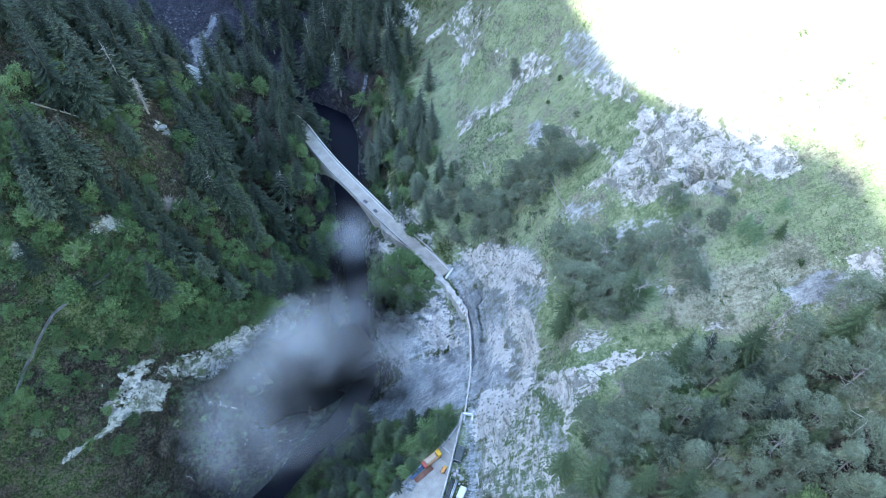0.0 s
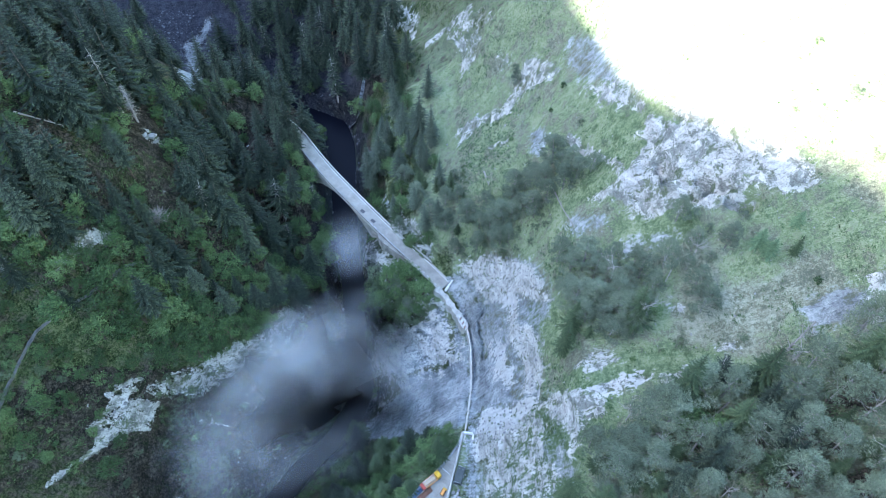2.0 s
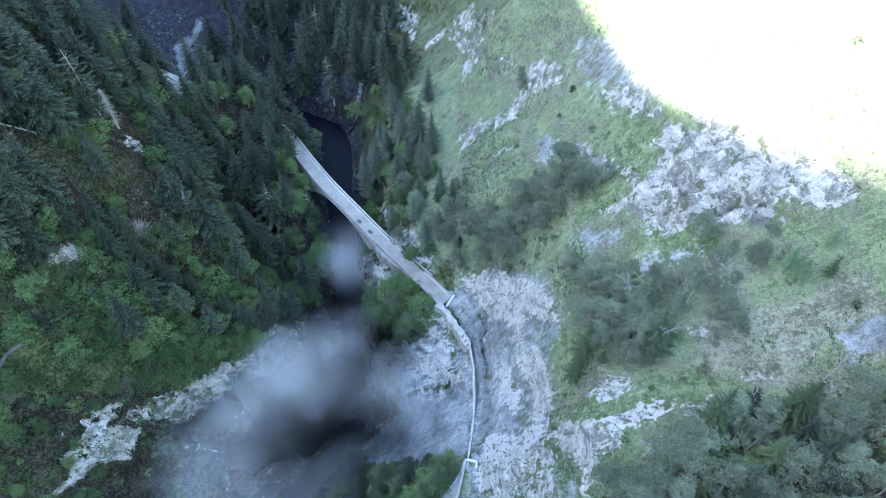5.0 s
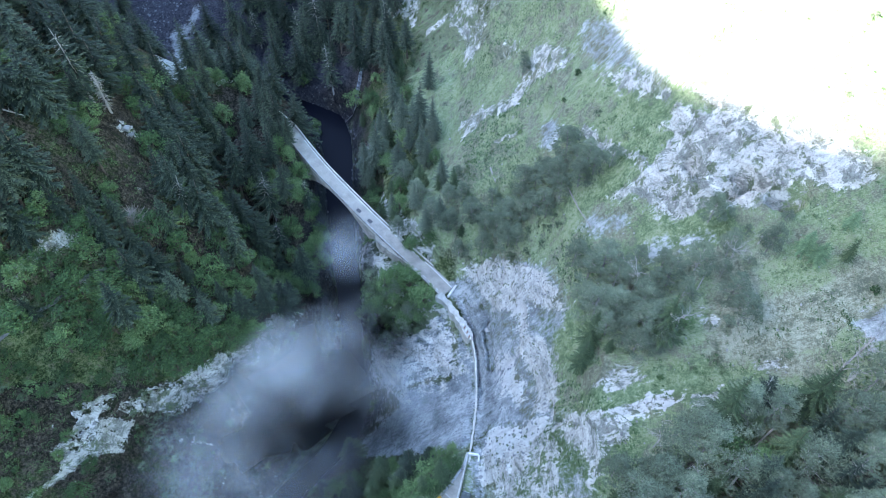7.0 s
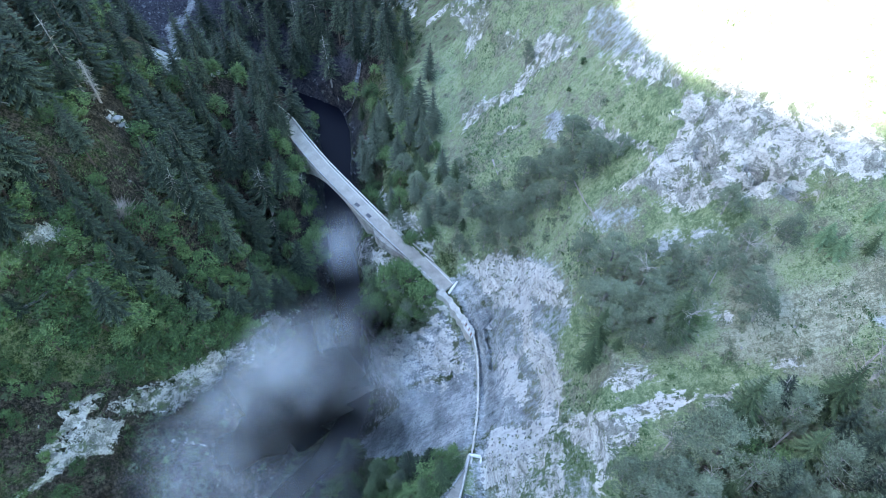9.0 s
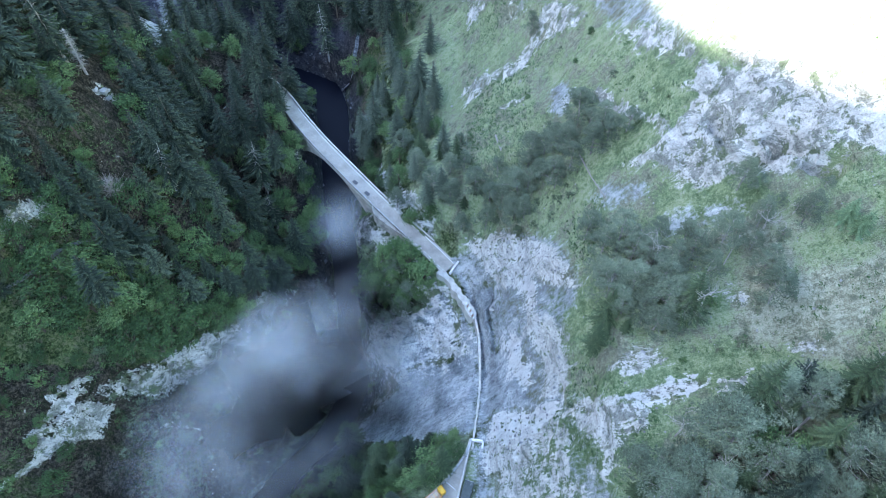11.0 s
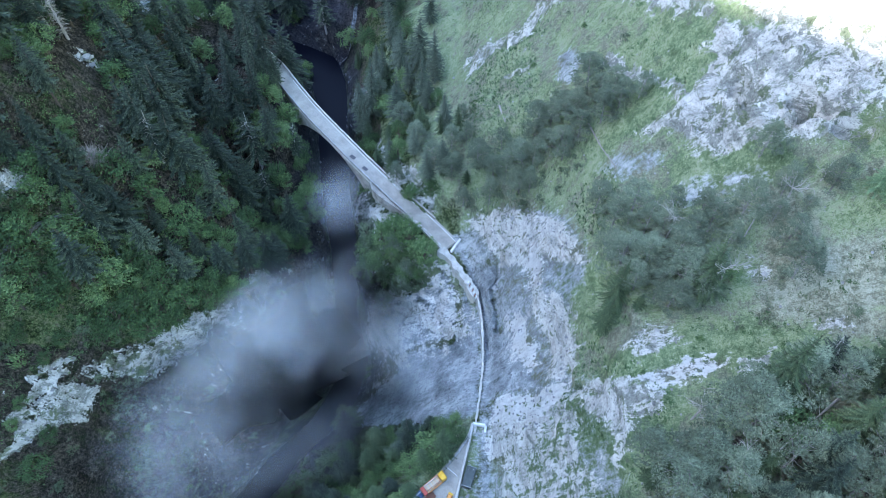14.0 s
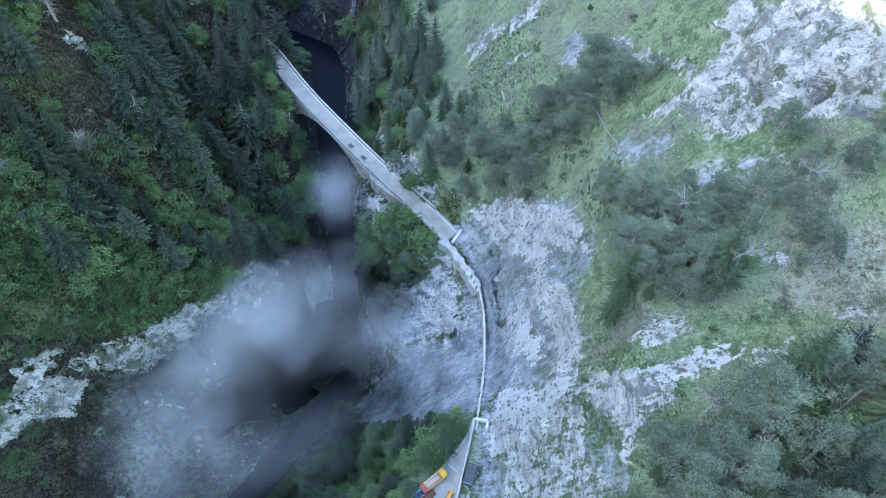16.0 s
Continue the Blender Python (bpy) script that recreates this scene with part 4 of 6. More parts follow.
def bough_stubs(h, seed, count, length, z_from, z_to, thick=0.035, droop=0.1):
    """Bare side boughs."""
    dice = random.Random(seed)
    out = []
    for _ in range(count):
        z = h * rnd(z_from, z_to, dice)
        a = dice.random() * 6.283
        L = length * rnd(0.5, 1.2, dice) * (1.1 - 0.6 * z / h)
        c, s = math.cos(a), math.sin(a)
        out.append(tube([(0, 0, z), (c * L * 0.5, s * L * 0.5, z + rnd(-0.05, 0.2, dice) * L), (c * L, s * L, z - droop * L)], (thick, thick * 0.7, thick * 0.25), 4))
    return join(*out)


def needle_spray(at, way, size, blades, dice, verts, faces, out):
    """A flattened cushion of needle blades round the end of a twig; those on its top are lighter."""
    flat = Vector((rnd(-0.25, 0.25, dice), rnd(-0.25, 0.25, dice), 1)).normalized()
    across = flat.cross(way).normalized()
    ahead = across.cross(flat)
    for _ in range(blades):
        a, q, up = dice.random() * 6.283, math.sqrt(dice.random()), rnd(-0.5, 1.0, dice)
        p = at + (ahead * math.cos(a) * 1.25 + across * math.sin(a)) * q * size + flat * up * 0.42 * size * (1.15 - q)
        d = (ahead * math.cos(a) + across * math.sin(a) + flat * rnd(-0.2, 0.9, dice) + Vector((rnd(-0.6, 0.6, dice), rnd(-0.6, 0.6, dice), 0))).normalized()
        side = d.cross(flat + Vector((rnd(-0.7, 0.7, dice), rnd(-0.7, 0.7, dice), 0))).normalized() * rnd(0.045, 0.08, dice)
        L = rnd(0.22, 0.38, dice)
        o = len(verts)
        verts += [p - side, p + side, p + d * L]
        faces.append((o, o + 1, o + 2))
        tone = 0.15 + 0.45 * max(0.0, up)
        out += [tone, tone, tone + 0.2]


def pine_parts(h, r, seed, limbs=24, blades=16, thin=1.0):
    """A crooked trunk with limbs that fork, and cushions of needles at their ends; the crown is widest below its middle."""
    dice = random.Random(seed)
    lean = Vector((rnd(-0.08, 0.08, dice), rnd(-0.08, 0.08, dice), 0))
    wood = [tube([Vector((0, 0, -0.6)), lean * h * 0.2 + Vector((0, 0, h * 0.35)), lean * h * 0.6 + Vector((0, 0, h * 0.7)), lean * h + Vector((0, 0, h * 0.97))],
                 (0.02 * h, 0.015 * h, 0.009 * h, 0.003 * h), 6)]
    verts, faces, out = [], [], []
    for k in range(limbs):
        f = (k + 0.5) / limbs
        z = h * (0.2 + 0.78 * f)
        root = lean * h * (z / h) ** 1.5 + Vector((0, 0, z))
        a = k * 2.4 + rnd(-0.5, 0.5, dice)
        L = r * (0.16 + 0.92 * (1 - f) ** 0.7) * rnd(0.55, 1.2, dice) * (1 + 0.28 * math.sin(2 * a + seed) * math.cos(a - seed))
        way = Vector((math.cos(a), math.sin(a), rnd(-0.05, 0.3, dice) + 0.4 * f))
        fork = root + way * L * 0.5
        wood.append(tube([root, root.lerp(fork, 0.5) - Vector((0, 0, 0.06 * L)), fork], (0.006 * h, 0.005 * h, 0.0035 * h), 3))
        for j in range(3):
            b = a + (j - 1) * 0.62 + rnd(-0.2, 0.2, dice)
            tip = fork + Vector((math.cos(b), math.sin(b), rnd(0.0, 0.5, dice))) * L * rnd(0.38, 0.58, dice)
            if j != 0:
                wood.append(tube([fork, tip], (0.003 * h, 0.0015 * h), 3))
            if dice.random() > thin:
                continue
            needle_spray(fork.lerp(tip, rnd(0.75, 1.05, dice)), tip - fork, rnd(0.6, 1.1, dice) * (0.24 + 0.13 * r), blades, dice, verts, faces, out)
    return join(*wood), (verts, faces, out)


def leaf_crown(h, r, seed, clumps=36, leaves=38, leaf=0.26, low=0.2):
    """Clumps of leaves round an uneven crown, with gaps between them."""
    dice = random.Random(seed)
    verts, faces, centres = [], [], []
    for _ in range(clumps):
        a, t = dice.random() * 6.283, rnd(-0.6, 1.0, dice)
        q = math.sqrt(1 - t * t) * r * rnd(0.35, 1.0, dice)
        c = Vector((math.cos(a) * q, math.sin(a) * q, h * (low + (1 - low) * (0.5 + 0.5 * t) * rnd(0.75, 1.0, dice))))
        centres.append(c)
        size = r * rnd(0.24, 0.42, dice)
        for _ in range(leaves):
            p = c + Vector((dice.gauss(0, 1), dice.gauss(0, 1), dice.gauss(0, 0.7))) * size * 0.5
            n = Vector((rnd(-1, 1, dice), rnd(-1, 1, dice), rnd(0.2, 1.4, dice))).normalized()
            u = n.orthogonal().normalized() * leaf * rnd(0.6, 1.3, dice)
            v = n.cross(u).normalized() * leaf * rnd(0.6, 1.2, dice)
            o = len(verts)
            verts += [p - u, p + v, p + u]
            faces.append((o, o + 1, o + 2))
    return (verts, faces), centres


def plant(name, label, category, group, wood, crown, bark, leaf, crown_name="crown"):
    ob = thing(name, pose(0, 0, -500), label, category, group)
    part("trunk", mesh_of("trunk", *wood, bark), bark, ob)
    if crown:
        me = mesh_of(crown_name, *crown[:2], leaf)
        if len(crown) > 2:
            me.attributes.new("blade_tone", "FLOAT", "POINT").data.foreach_set("value", np.array(crown[2], dtype=np.float32))
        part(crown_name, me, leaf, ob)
    return ob


SPRUCES = []
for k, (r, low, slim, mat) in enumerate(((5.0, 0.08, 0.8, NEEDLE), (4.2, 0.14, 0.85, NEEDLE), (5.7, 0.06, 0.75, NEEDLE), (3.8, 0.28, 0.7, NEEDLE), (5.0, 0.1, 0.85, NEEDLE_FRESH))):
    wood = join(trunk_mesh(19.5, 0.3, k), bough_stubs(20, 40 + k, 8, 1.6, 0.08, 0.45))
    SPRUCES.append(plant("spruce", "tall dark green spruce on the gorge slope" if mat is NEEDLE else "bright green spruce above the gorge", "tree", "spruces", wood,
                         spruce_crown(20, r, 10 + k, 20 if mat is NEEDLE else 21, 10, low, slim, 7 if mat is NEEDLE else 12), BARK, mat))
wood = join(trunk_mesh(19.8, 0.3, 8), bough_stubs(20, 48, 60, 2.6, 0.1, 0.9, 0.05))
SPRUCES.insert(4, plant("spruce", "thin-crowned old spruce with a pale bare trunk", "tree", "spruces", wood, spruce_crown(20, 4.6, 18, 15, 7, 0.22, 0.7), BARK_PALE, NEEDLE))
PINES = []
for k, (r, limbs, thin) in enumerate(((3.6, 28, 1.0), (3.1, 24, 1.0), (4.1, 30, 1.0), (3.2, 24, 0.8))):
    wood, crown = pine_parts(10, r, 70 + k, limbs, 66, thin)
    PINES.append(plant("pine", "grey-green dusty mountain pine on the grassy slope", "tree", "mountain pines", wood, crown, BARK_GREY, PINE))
BROAD = []
for k, r in enumerate((3.4, 2.8, 3.9)):
    crown, centres = leaf_crown(8, r, 90 + k)
    wood = join(trunk_mesh(6.0, 0.2, 95 + k), *[tube([(0, 0, 1.6), c * 0.6 + Vector((0, 0, 0.6)), c], (0.09, 0.05, 0.02), 4) for c in centres[::3]])
    BROAD.append(plant("broadleaf_tree", "lush green broadleaf tree on the slope", "tree", "broadleaf trees", wood, crown, BARK, LEAF))
SHRUBS = []
for k, (r, mat) in enumerate(((1.5, LEAF), (1.2, LEAF_DULL), (1.7, LEAF_DULL), (1.1, LEAF))):
    crown, centres = leaf_crown(2.2, r, 120 + k, 14, 24, 0.2, 0.1)
    wood = join(*[tube([(0, 0, -0.3), c * 0.5, c], (0.05, 0.03, 0.012), 4) for c in centres[::2]])
    SHRUBS.append(plant("shrub", "leafy green shrub on the slope" if mat is LEAF else "dull green dusty shrub on the slope", "shrub", "shrubs on the slopes", wood, crown, BARK, mat, "foliage"))

# dusty needles, with the sunnier, hazier side's brightness put into their colour
NEEDLE_DUSTY_LIT = leafy("dusty_lit_spruce_needles", (0.022, 0.03, 0.021), (0.085, 0.11, 0.073), (0.22, 0.25, 0.175), 0.35, 0.7, 0.7)
SPRUCES_DUSTY_LIT = []
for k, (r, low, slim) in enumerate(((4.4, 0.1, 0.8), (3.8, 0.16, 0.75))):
    SPRUCES_DUSTY_LIT.append(plant("spruce", "grey-green dusty spruce beside the bridge", "tree", "spruces", trunk_mesh(19.5, 0.3, 60 + k), spruce_crown(20, r, 62 + k, 21, 10, low, slim, 12), BARK, NEEDLE_DUSTY_LIT))
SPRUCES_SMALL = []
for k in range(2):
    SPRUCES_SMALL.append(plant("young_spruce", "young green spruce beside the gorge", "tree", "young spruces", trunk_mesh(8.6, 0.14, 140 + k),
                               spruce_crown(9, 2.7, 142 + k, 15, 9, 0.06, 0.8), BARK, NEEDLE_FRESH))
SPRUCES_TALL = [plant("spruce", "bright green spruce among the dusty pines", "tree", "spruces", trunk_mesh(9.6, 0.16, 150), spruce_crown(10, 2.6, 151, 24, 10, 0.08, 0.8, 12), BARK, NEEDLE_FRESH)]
DICE = random.Random(5)
TAKEN = []
CLEARINGS = ((-83, 147, 7), (-87, 159, 6), (-80, 139, 6), (-98, 137, 7), (-92, 135, 7), (-103, 140, 6), (-81, 139, 4), (-68, 136, 4), (-116, 266, 13), (-106, 249, 11), (-113, 282, 10), (-76, 206, 6), (-71, 203, 4), (39, 74, 6), (45, 74, 5), (50, 76, 4.5), (-95, 201, 8), (-91, 211, 7), (-99, 215, 8), (34, 72, 5), (37, 68, 3.5), (43, 69, 3))  # open ground in the left wood


def clear_of_road(x, y, room=5.5):
    return all((x - p[0]) ** 2 + (y - p[1]) ** 2 > room * room for p in BRIDGE)


def set_out(kinds, x, y, h, nominal, clear=0.0):
    """One plant of height h on the ground at x, y."""
    if clear and not clear_of_road(x, y, 4.2):
        return None
    if clear and any((x - a) ** 2 + (y - b) ** 2 < clear * clear for a, b in TAKEN):
        return None
    if any((x - a) ** 2 + (y - b) ** 2 < r * r for a, b, r in CLEARINGS):
        return None
    TAKEN.append((x, y))
    s = h / nominal
    w = s * rnd(0.85, 1.2, DICE)
    z = ground_at(x, y)
    ob = copy_thing(DICE.choice(kinds), pose(x, y, z - 0.15, rnd(-3, 3, DICE), rnd(-3, 3, DICE), rnd(0, 360, DICE)))
    ob.scale = (w, w, s)
    return ob


SPRUCE_SPOTS = (
    (-105, 142, 25), (-103, 146, 24), (-98, 147, 25), (-102, 134, 24), (-97, 136, 24), (-103, 126, 24), (-94, 161, 24), (-100, 171, 26), (-87, 163, 20), (-104, 119, 22),
    (-106, 176, 19), (-92, 167, 21), (-91, 159, 26), (-105, 162, 24), (-111, 158, 19), (-106, 140, 22), (-93, 141, 23), (-85, 142, 20), (-80, 161, 25), (-73, 185, 19),
    (-99, 126, 22), (-97, 122, 23), (-72, 151, 22), (-73, 144, 24), (-80, 174, 25), (-69, 175, 27), (-72, 207, 21), (-63, 209, 24), (-69, 254, 25), (-90, 274, 21),
)
SPRUCE_SPOTS_RIDGE = (
    (-67, 273, 18), (-52, 263, 27), (-63, 179, 21), (-57, 200, 21), (-53, 204, 27), (-58, 170, 24), (-53, 171, 23), (-46, 243, 26), (-51, 260, 19), (-43, 258, 25),
    (-60, 251, 22), (-71, 142, 19), (-95, 128, 24), (-100, 114, 27), (-68, 144, 20), (-64, 157, 24), (-60, 155, 21), (-77, 146, 25), (-83, 153, 25), (-102, 142, 20),
    (-96, 171, 26), (-92, 195, 24), (-74, 160, 25), (-101, 112, 26),
)
SPRUCE_SPOTS_UP = (
    (-20, 227, 18), (-14, 233, 19), (-23, 232, 24), (-15, 203, 22), (-6, 217, 18), (-7, 186, 20), (-16, 186, 21), (-30, 197, 18), (-34, 245, 23), (-29, 251, 18),
    (-22, 247, 20), (-61, 266, 21), (-79, 268, 20), (-83, 259, 22), (-100, 271, 23), (-60, 211, 25), (-56, 250, 19), (-18, 214, 22), (-9, 200, 23), (-4, 195, 19),
    (-21, 204, 17), (-25, 198, 25), (-29, 201, 19),
)
SPRUCE_SPOTS_GORGE = (
    (-72, 144, 18), (-55, 161, 19), (-58, 170, 24), (-53, 170, 22), (-48, 175, 18), (-49, 133, 21), (-71, 119, 18), (-79, 108, 23), (-86, 143, 18),
    (-71, 176, 20), (-63, 182, 21), (-60, 162, 20), (-53, 198, 22), (-41, 133, 23), (-40, 141, 25), (-78, 119, 19), (-67, 134, 22), (-63, 146, 23), (-61, 140, 19),
    (-76, 119, 17), (-77, 139, 25), (-76, 145, 19), (-58, 182, 19), (-55, 153, 21), (-48, 153, 23),
)
YARD_TREES = (
    (-29, 97, 17), (-19, 89, 16), (-9, 84, 17), (-27, 79, 15), (-9, 69, 9), (-20, 80, 14), (-13, 79, 12), (-31, 74, 14), (-16, 69, 12), (-29, 100, 18),
    (-32, 72, 14), (-25, 80, 14), (-23, 68, 13), (-18, 84, 14), (-45, 75, 13), (-37, 68, 12), (-13, 63, 10),
)
SPUR_TREES = (
    (-10, 140, 8), (-16, 141, 9), (-22, 143, 11), (-8, 137, 10), (-31, 154, 8), (-24, 134, 10), (-19, 135, 10), (-15, 136, 9), (-27, 136, 11), (-12, 134, 8),
    (-19, 128, 10), (-22, 137, 10), (-14, 130, 10),
)
BRIDGE_TREES = (
    (-17, 165, 9), (-2, 167, 9), (1, 159, 9), (-5, 158, 9), (-9, 168, 10), (-1, 154, 8), (-15, 158, 9), (-11, 153, 8), (-5, 152, 8), (2, 154, 7),
    (5, 150, 6), (4, 165, 7), (-3, 182, 9), (-7, 191, 11), (7, 156, 6), (8, 151, 6), (-16, 194, 11), (-23, 199, 12), (-28, 195, 15), (-17, 167, 13),
)
BRIDGE_TREES_TALL = (
    (-14, 180, 11), (-6, 155, 13), (-10, 164, 13), (-8, 176, 11), (-1, 155, 14), (-15, 167, 11), (3, 162, 12), (-4, 193, 13), (-9, 202, 13), (-17, 207, 13),
    (-24, 211, 14), (-12, 194, 15), (-20, 203, 12), (-6, 183, 14), (-1, 169, 14), (-26, 188, 12), (-21, 167, 10),
)
PINE_SPOTS = (
    (12, 147, 8), (15, 145, 9), (19, 143, 11), (21, 143, 10), (24, 143, 8), (26, 140, 10), (11, 143, 10), (18, 139, 9), (32, 148, 11), (34, 144, 8),
    (36, 141, 10), (30, 143, 10), (34, 138, 10), (31, 117, 10), (33, 110, 11), (36, 110, 12), (40, 103, 9), (37, 99, 11), (33, 100, 11), (35, 95, 9),
    (39, 97, 8), (41, 92, 12), (40, 90, 9), (44, 90, 9), (45, 90, 12), (30, 91, 10), (32, 95, 10), (41, 97, 11), (47, 95, 8), (8, 151, 11),
    (5, 157, 9), (1, 153, 8),
)
PINE_SPOTS_BELT = (
    (57, 103, 3), (60, 104, 3), (63, 101, 4), (60, 99, 4), (56, 99, 6), (47, 101, 9), (49, 97, 9), (46, 104, 8), (44, 100, 9), (38, 106, 9),
    (42, 108, 8), (46, 93, 9), (43, 94, 10), (38, 92, 9), (35, 91, 8), (49, 91, 8), (66, 104, 3), (25, 148, 8), (22, 150, 8), (28, 147, 9),
    (37, 138, 8), (40, 136, 7), (30, 139, 9), (14, 151, 8),
)
PINE_SPOTS_LOW = (
    (57, 102, 8), (63, 100, 8), (41, 69, 11), (44, 69, 12), (46, 69, 15), (48, 71, 13), (52, 72, 11), (55, 72, 13), (56, 69, 13), (43, 65, 11),
    (40, 63, 14), (37, 62, 11), (34, 61, 12), (38, 60, 13), (41, 56, 13), (48, 66, 13), (52, 65, 14), (45, 55, 15), (44, 60, 12), (52, 60, 14),
    (49, 60, 14), (56, 63, 12),
)
PINE_SPOTS_EDGE = (
    (28, 57, 11), (40, 61, 12), (51, 71, 15), (65, 71, 13), (60, 63, 11), (76, 65, 13), (80, 69, 13), (82, 66, 11), (72, 51, 14), (75, 45, 11),
    (69, 46, 12), (66, 51, 13), (34, 52, 13), (78, 53, 13), (74, 38, 14), (75, 95, 5), (83, 116, 4), (74, 72, 12), (75, 59, 14), (79, 60, 14),
    (69, 59, 12), (44, 50, 10), (68, 39, 15), (38, 48, 12),
)
BROAD_SPOTS = (
    (-70, 131, 7), (-60, 139, 7), (-52, 165, 9), (-48, 151, 8), (-58, 131, 7), (-51, 152, 8), (-87, 119, 8), (-43, 166, 7), (-82, 106, 9), (-59, 118, 7),
    (-43, 128, 8), (-4, 79, 8), (-70, 103, 8), (-66, 131, 8), (-72, 132, 9), (-57, 144, 9), (-84, 107, 7), (-63, 129, 8), (-82, 109, 9), (-53, 231, 7),
    (-48, 189, 6), (-45, 166, 10), (-46, 159, 7), (-59, 249, 7), (-53, 222, 9), (-36, 236, 8), (-48, 179, 8), (-50, 183, 10), (-47, 175, 9), (-45, 170, 9), (-52, 173, 10), (-44, 162, 8),
)
for x, y, h in SPRUCE_SPOTS + SPRUCE_SPOTS_RIDGE + SPRUCE_SPOTS_UP + SPRUCE_SPOTS_GORGE:
    set_out(SPRUCES_DUSTY_LIT if x > -32 and y < 225 else SPRUCES[:5], x, y, h, 20, 2.4)
for x, y, h in YARD_TREES:
    set_out(SPRUCES[5:] + SPRUCES[:2], x, y, h, 18, 2.0)
for x, y, h in SPUR_TREES:
    set_out(PINES[:2] + SPRUCES_SMALL * 2 + BROAD[1:2], x, y, h * 0.85, 9)
for x, y, h in BRIDGE_TREES + BRIDGE_TREES_TALL:
    set_out(SPRUCES_DUSTY_LIT, x, y, h, 20) if h > 12 else set_out(PINES[:2] + SPRUCES_SMALL * 2 + BROAD[:1], x, y, h, 10)
for x, y, h in PINE_SPOTS + PINE_SPOTS_BELT + PINE_SPOTS_LOW + PINE_SPOTS_EDGE:
    kind = DICE.random()
    set_out(PINES, x, y, h, 10) if kind < 0.52 or y > 95 else set_out(SPRUCES[5:] + SPRUCES_TALL, x, y, h, 14) if kind < 0.92 else set_out(BROAD[:2], x, y, h * 0.6, 8)
for x, y, h in ((59, 70, 12), (61, 65, 13), (65, 66, 12), (66, 62, 13), (59, 61, 12), (62, 60, 13), (65, 57, 13), (57, 58, 11), (59, 55, 12), (63, 54, 12), (69, 67, 12), (66, 54, 12), (56, 64, 11), (53, 60, 11), (51, 69, 13), (53, 66, 14), (55, 64, 14), (54, 71, 12), (56, 68, 14), (50, 66, 12), (53, 62, 13), (55, 60, 14), (51, 58, 13), (54, 56, 14), (48, 60, 11), (49, 55, 12), (52, 53, 13), (46, 57, 11), (58, 73, 13), (44, 68, 11), (48, 68, 12), (45, 65, 10)):
    set_out(PINES[:3], x, y, h, 11, 2.5) if DICE.random() < 0.45 else set_out(SPRUCES[:6], x, y, h, 18, 2.5)
for x, y, h in BROAD_SPOTS:
    set_out(BROAD, x, y, h, 8)
for x, y, h in ((-57.2, 195.6, 17), (-60.4, 198.4, 17), (-54.2, 191.6, 14), (-63.5, 201, 16)):
    set_out(SPRUCES[:3], x, y, h, 17)
for x, y, h in ((-55.5, 191, 13), (-62, 199, 16), (-54, 188, 12), (-64, 201, 16), (-58, 190, 15), (-53, 184.5, 9), (-51, 181, 9), (-50, 177, 8),
                (-47, 173, 7), (-61, 209, 14), (-57, 206.5, 13), (-65, 212, 15), (-52, 204, 10), (-50, 201, 9), (-60, 193, 16), (-56, 186, 11), (-50, 164, 9), (-47, 161, 9), (-48, 154, 9), (-52, 159, 8), (-46, 166, 10), (-50, 174, 10),
                (-53, 178, 12), (-46, 157, 8), (-45, 150, 8), (-49, 147, 9)):
    set_out(BROAD[:2] if h < 12 else SPRUCES[:3], x, y, h, 9 if h < 12 else 20, 1.2)


def sow(kinds, count, x0, x1, y0, y1, test, h0, h1, nominal, clear):
    made, tries = 0, 0
    while made < count and tries < count * 25:
        tries += 1
        x, y = rnd(x0, x1, DICE), rnd(y0, y1, DICE)
        if test(x, y) and set_out(kinds, x, y, rnd(h0, h1, DICE), nominal, clear):
            made += 1


PLAN = np.meshgrid(np.arange(-160, 121), np.arange(30, 321))
BARE = np.maximum(strip_mask(*PLAN, ROCK_STRIPS + RIDGE_STRIPS + SCREE_STRIPS), np.maximum.reduce([region_mask(kind, *PLAN) for kind in ("rock", "ledge", "scree")])) > 0.47


def rocky(x, y):
    return BARE[min(max(round(y) - 30, 0), 290), min(max(round(x) + 160, 0), 280)]


def left_wood(x, y):
    return x < feature(y, 4) - 1 and not rocky(x, y)


def far_wood(x, y):
    return (x < feature(y, 5) - 1 or x > feature(y, 8) + 2) and not rocky(x, y)


# more of the woods than can be told apart singly
sow(SPRUCES[:4], 78, -130, -56, 146, 232, left_wood, 14, 25, 20, 4.6)
sow(BROAD, 40, -112, -50, 140, 215, left_wood, 5, 10, 8, 3.2)
sow(SPRUCES[:4], 38, -104, -48, 116, 160, left_wood, 11, 19, 20, 4.6)
sow(SPRUCES[:4], 62, -88, -20, 238, 310, far_wood, 16, 27, 20, 5.2)
sow(SPRUCES[:4], 22, -150, -90, 240, 310, far_wood, 8, 16, 20, 7)
sow(SPRUCES[:4], 9, -130, -84, 94, 136, left_wood, 9, 15, 20, 8)
sow(BROAD, 40, -112, -50, 98, 142, left_wood, 7, 10, 8, 4.2)
sow(BROAD, 60, -112, -46, 102, 165, left_wood, 4.5, 8.5, 8, 2.8)
sow(BROAD, 44, -124, -84, 70, 128, left_wood, 3.5, 7.5, 8, 3.4)
sow(SHRUBS, 90, -124, -84, 66, 128, left_wood, 1.4, 3.2, 2.2, 1.6)
sow(SHRUBS, 130, -115, -46, 80, 170, left_wood, 1.4, 3.4, 2.2, 1.5)
sow(SHRUBS, 40, -92, -46, 78, 128, lambda x, y: feature(y, 4) < x < feature(y, 6) - 2 and not rocky(x, y), 1.0, 2.4, 2.2, 1.5)
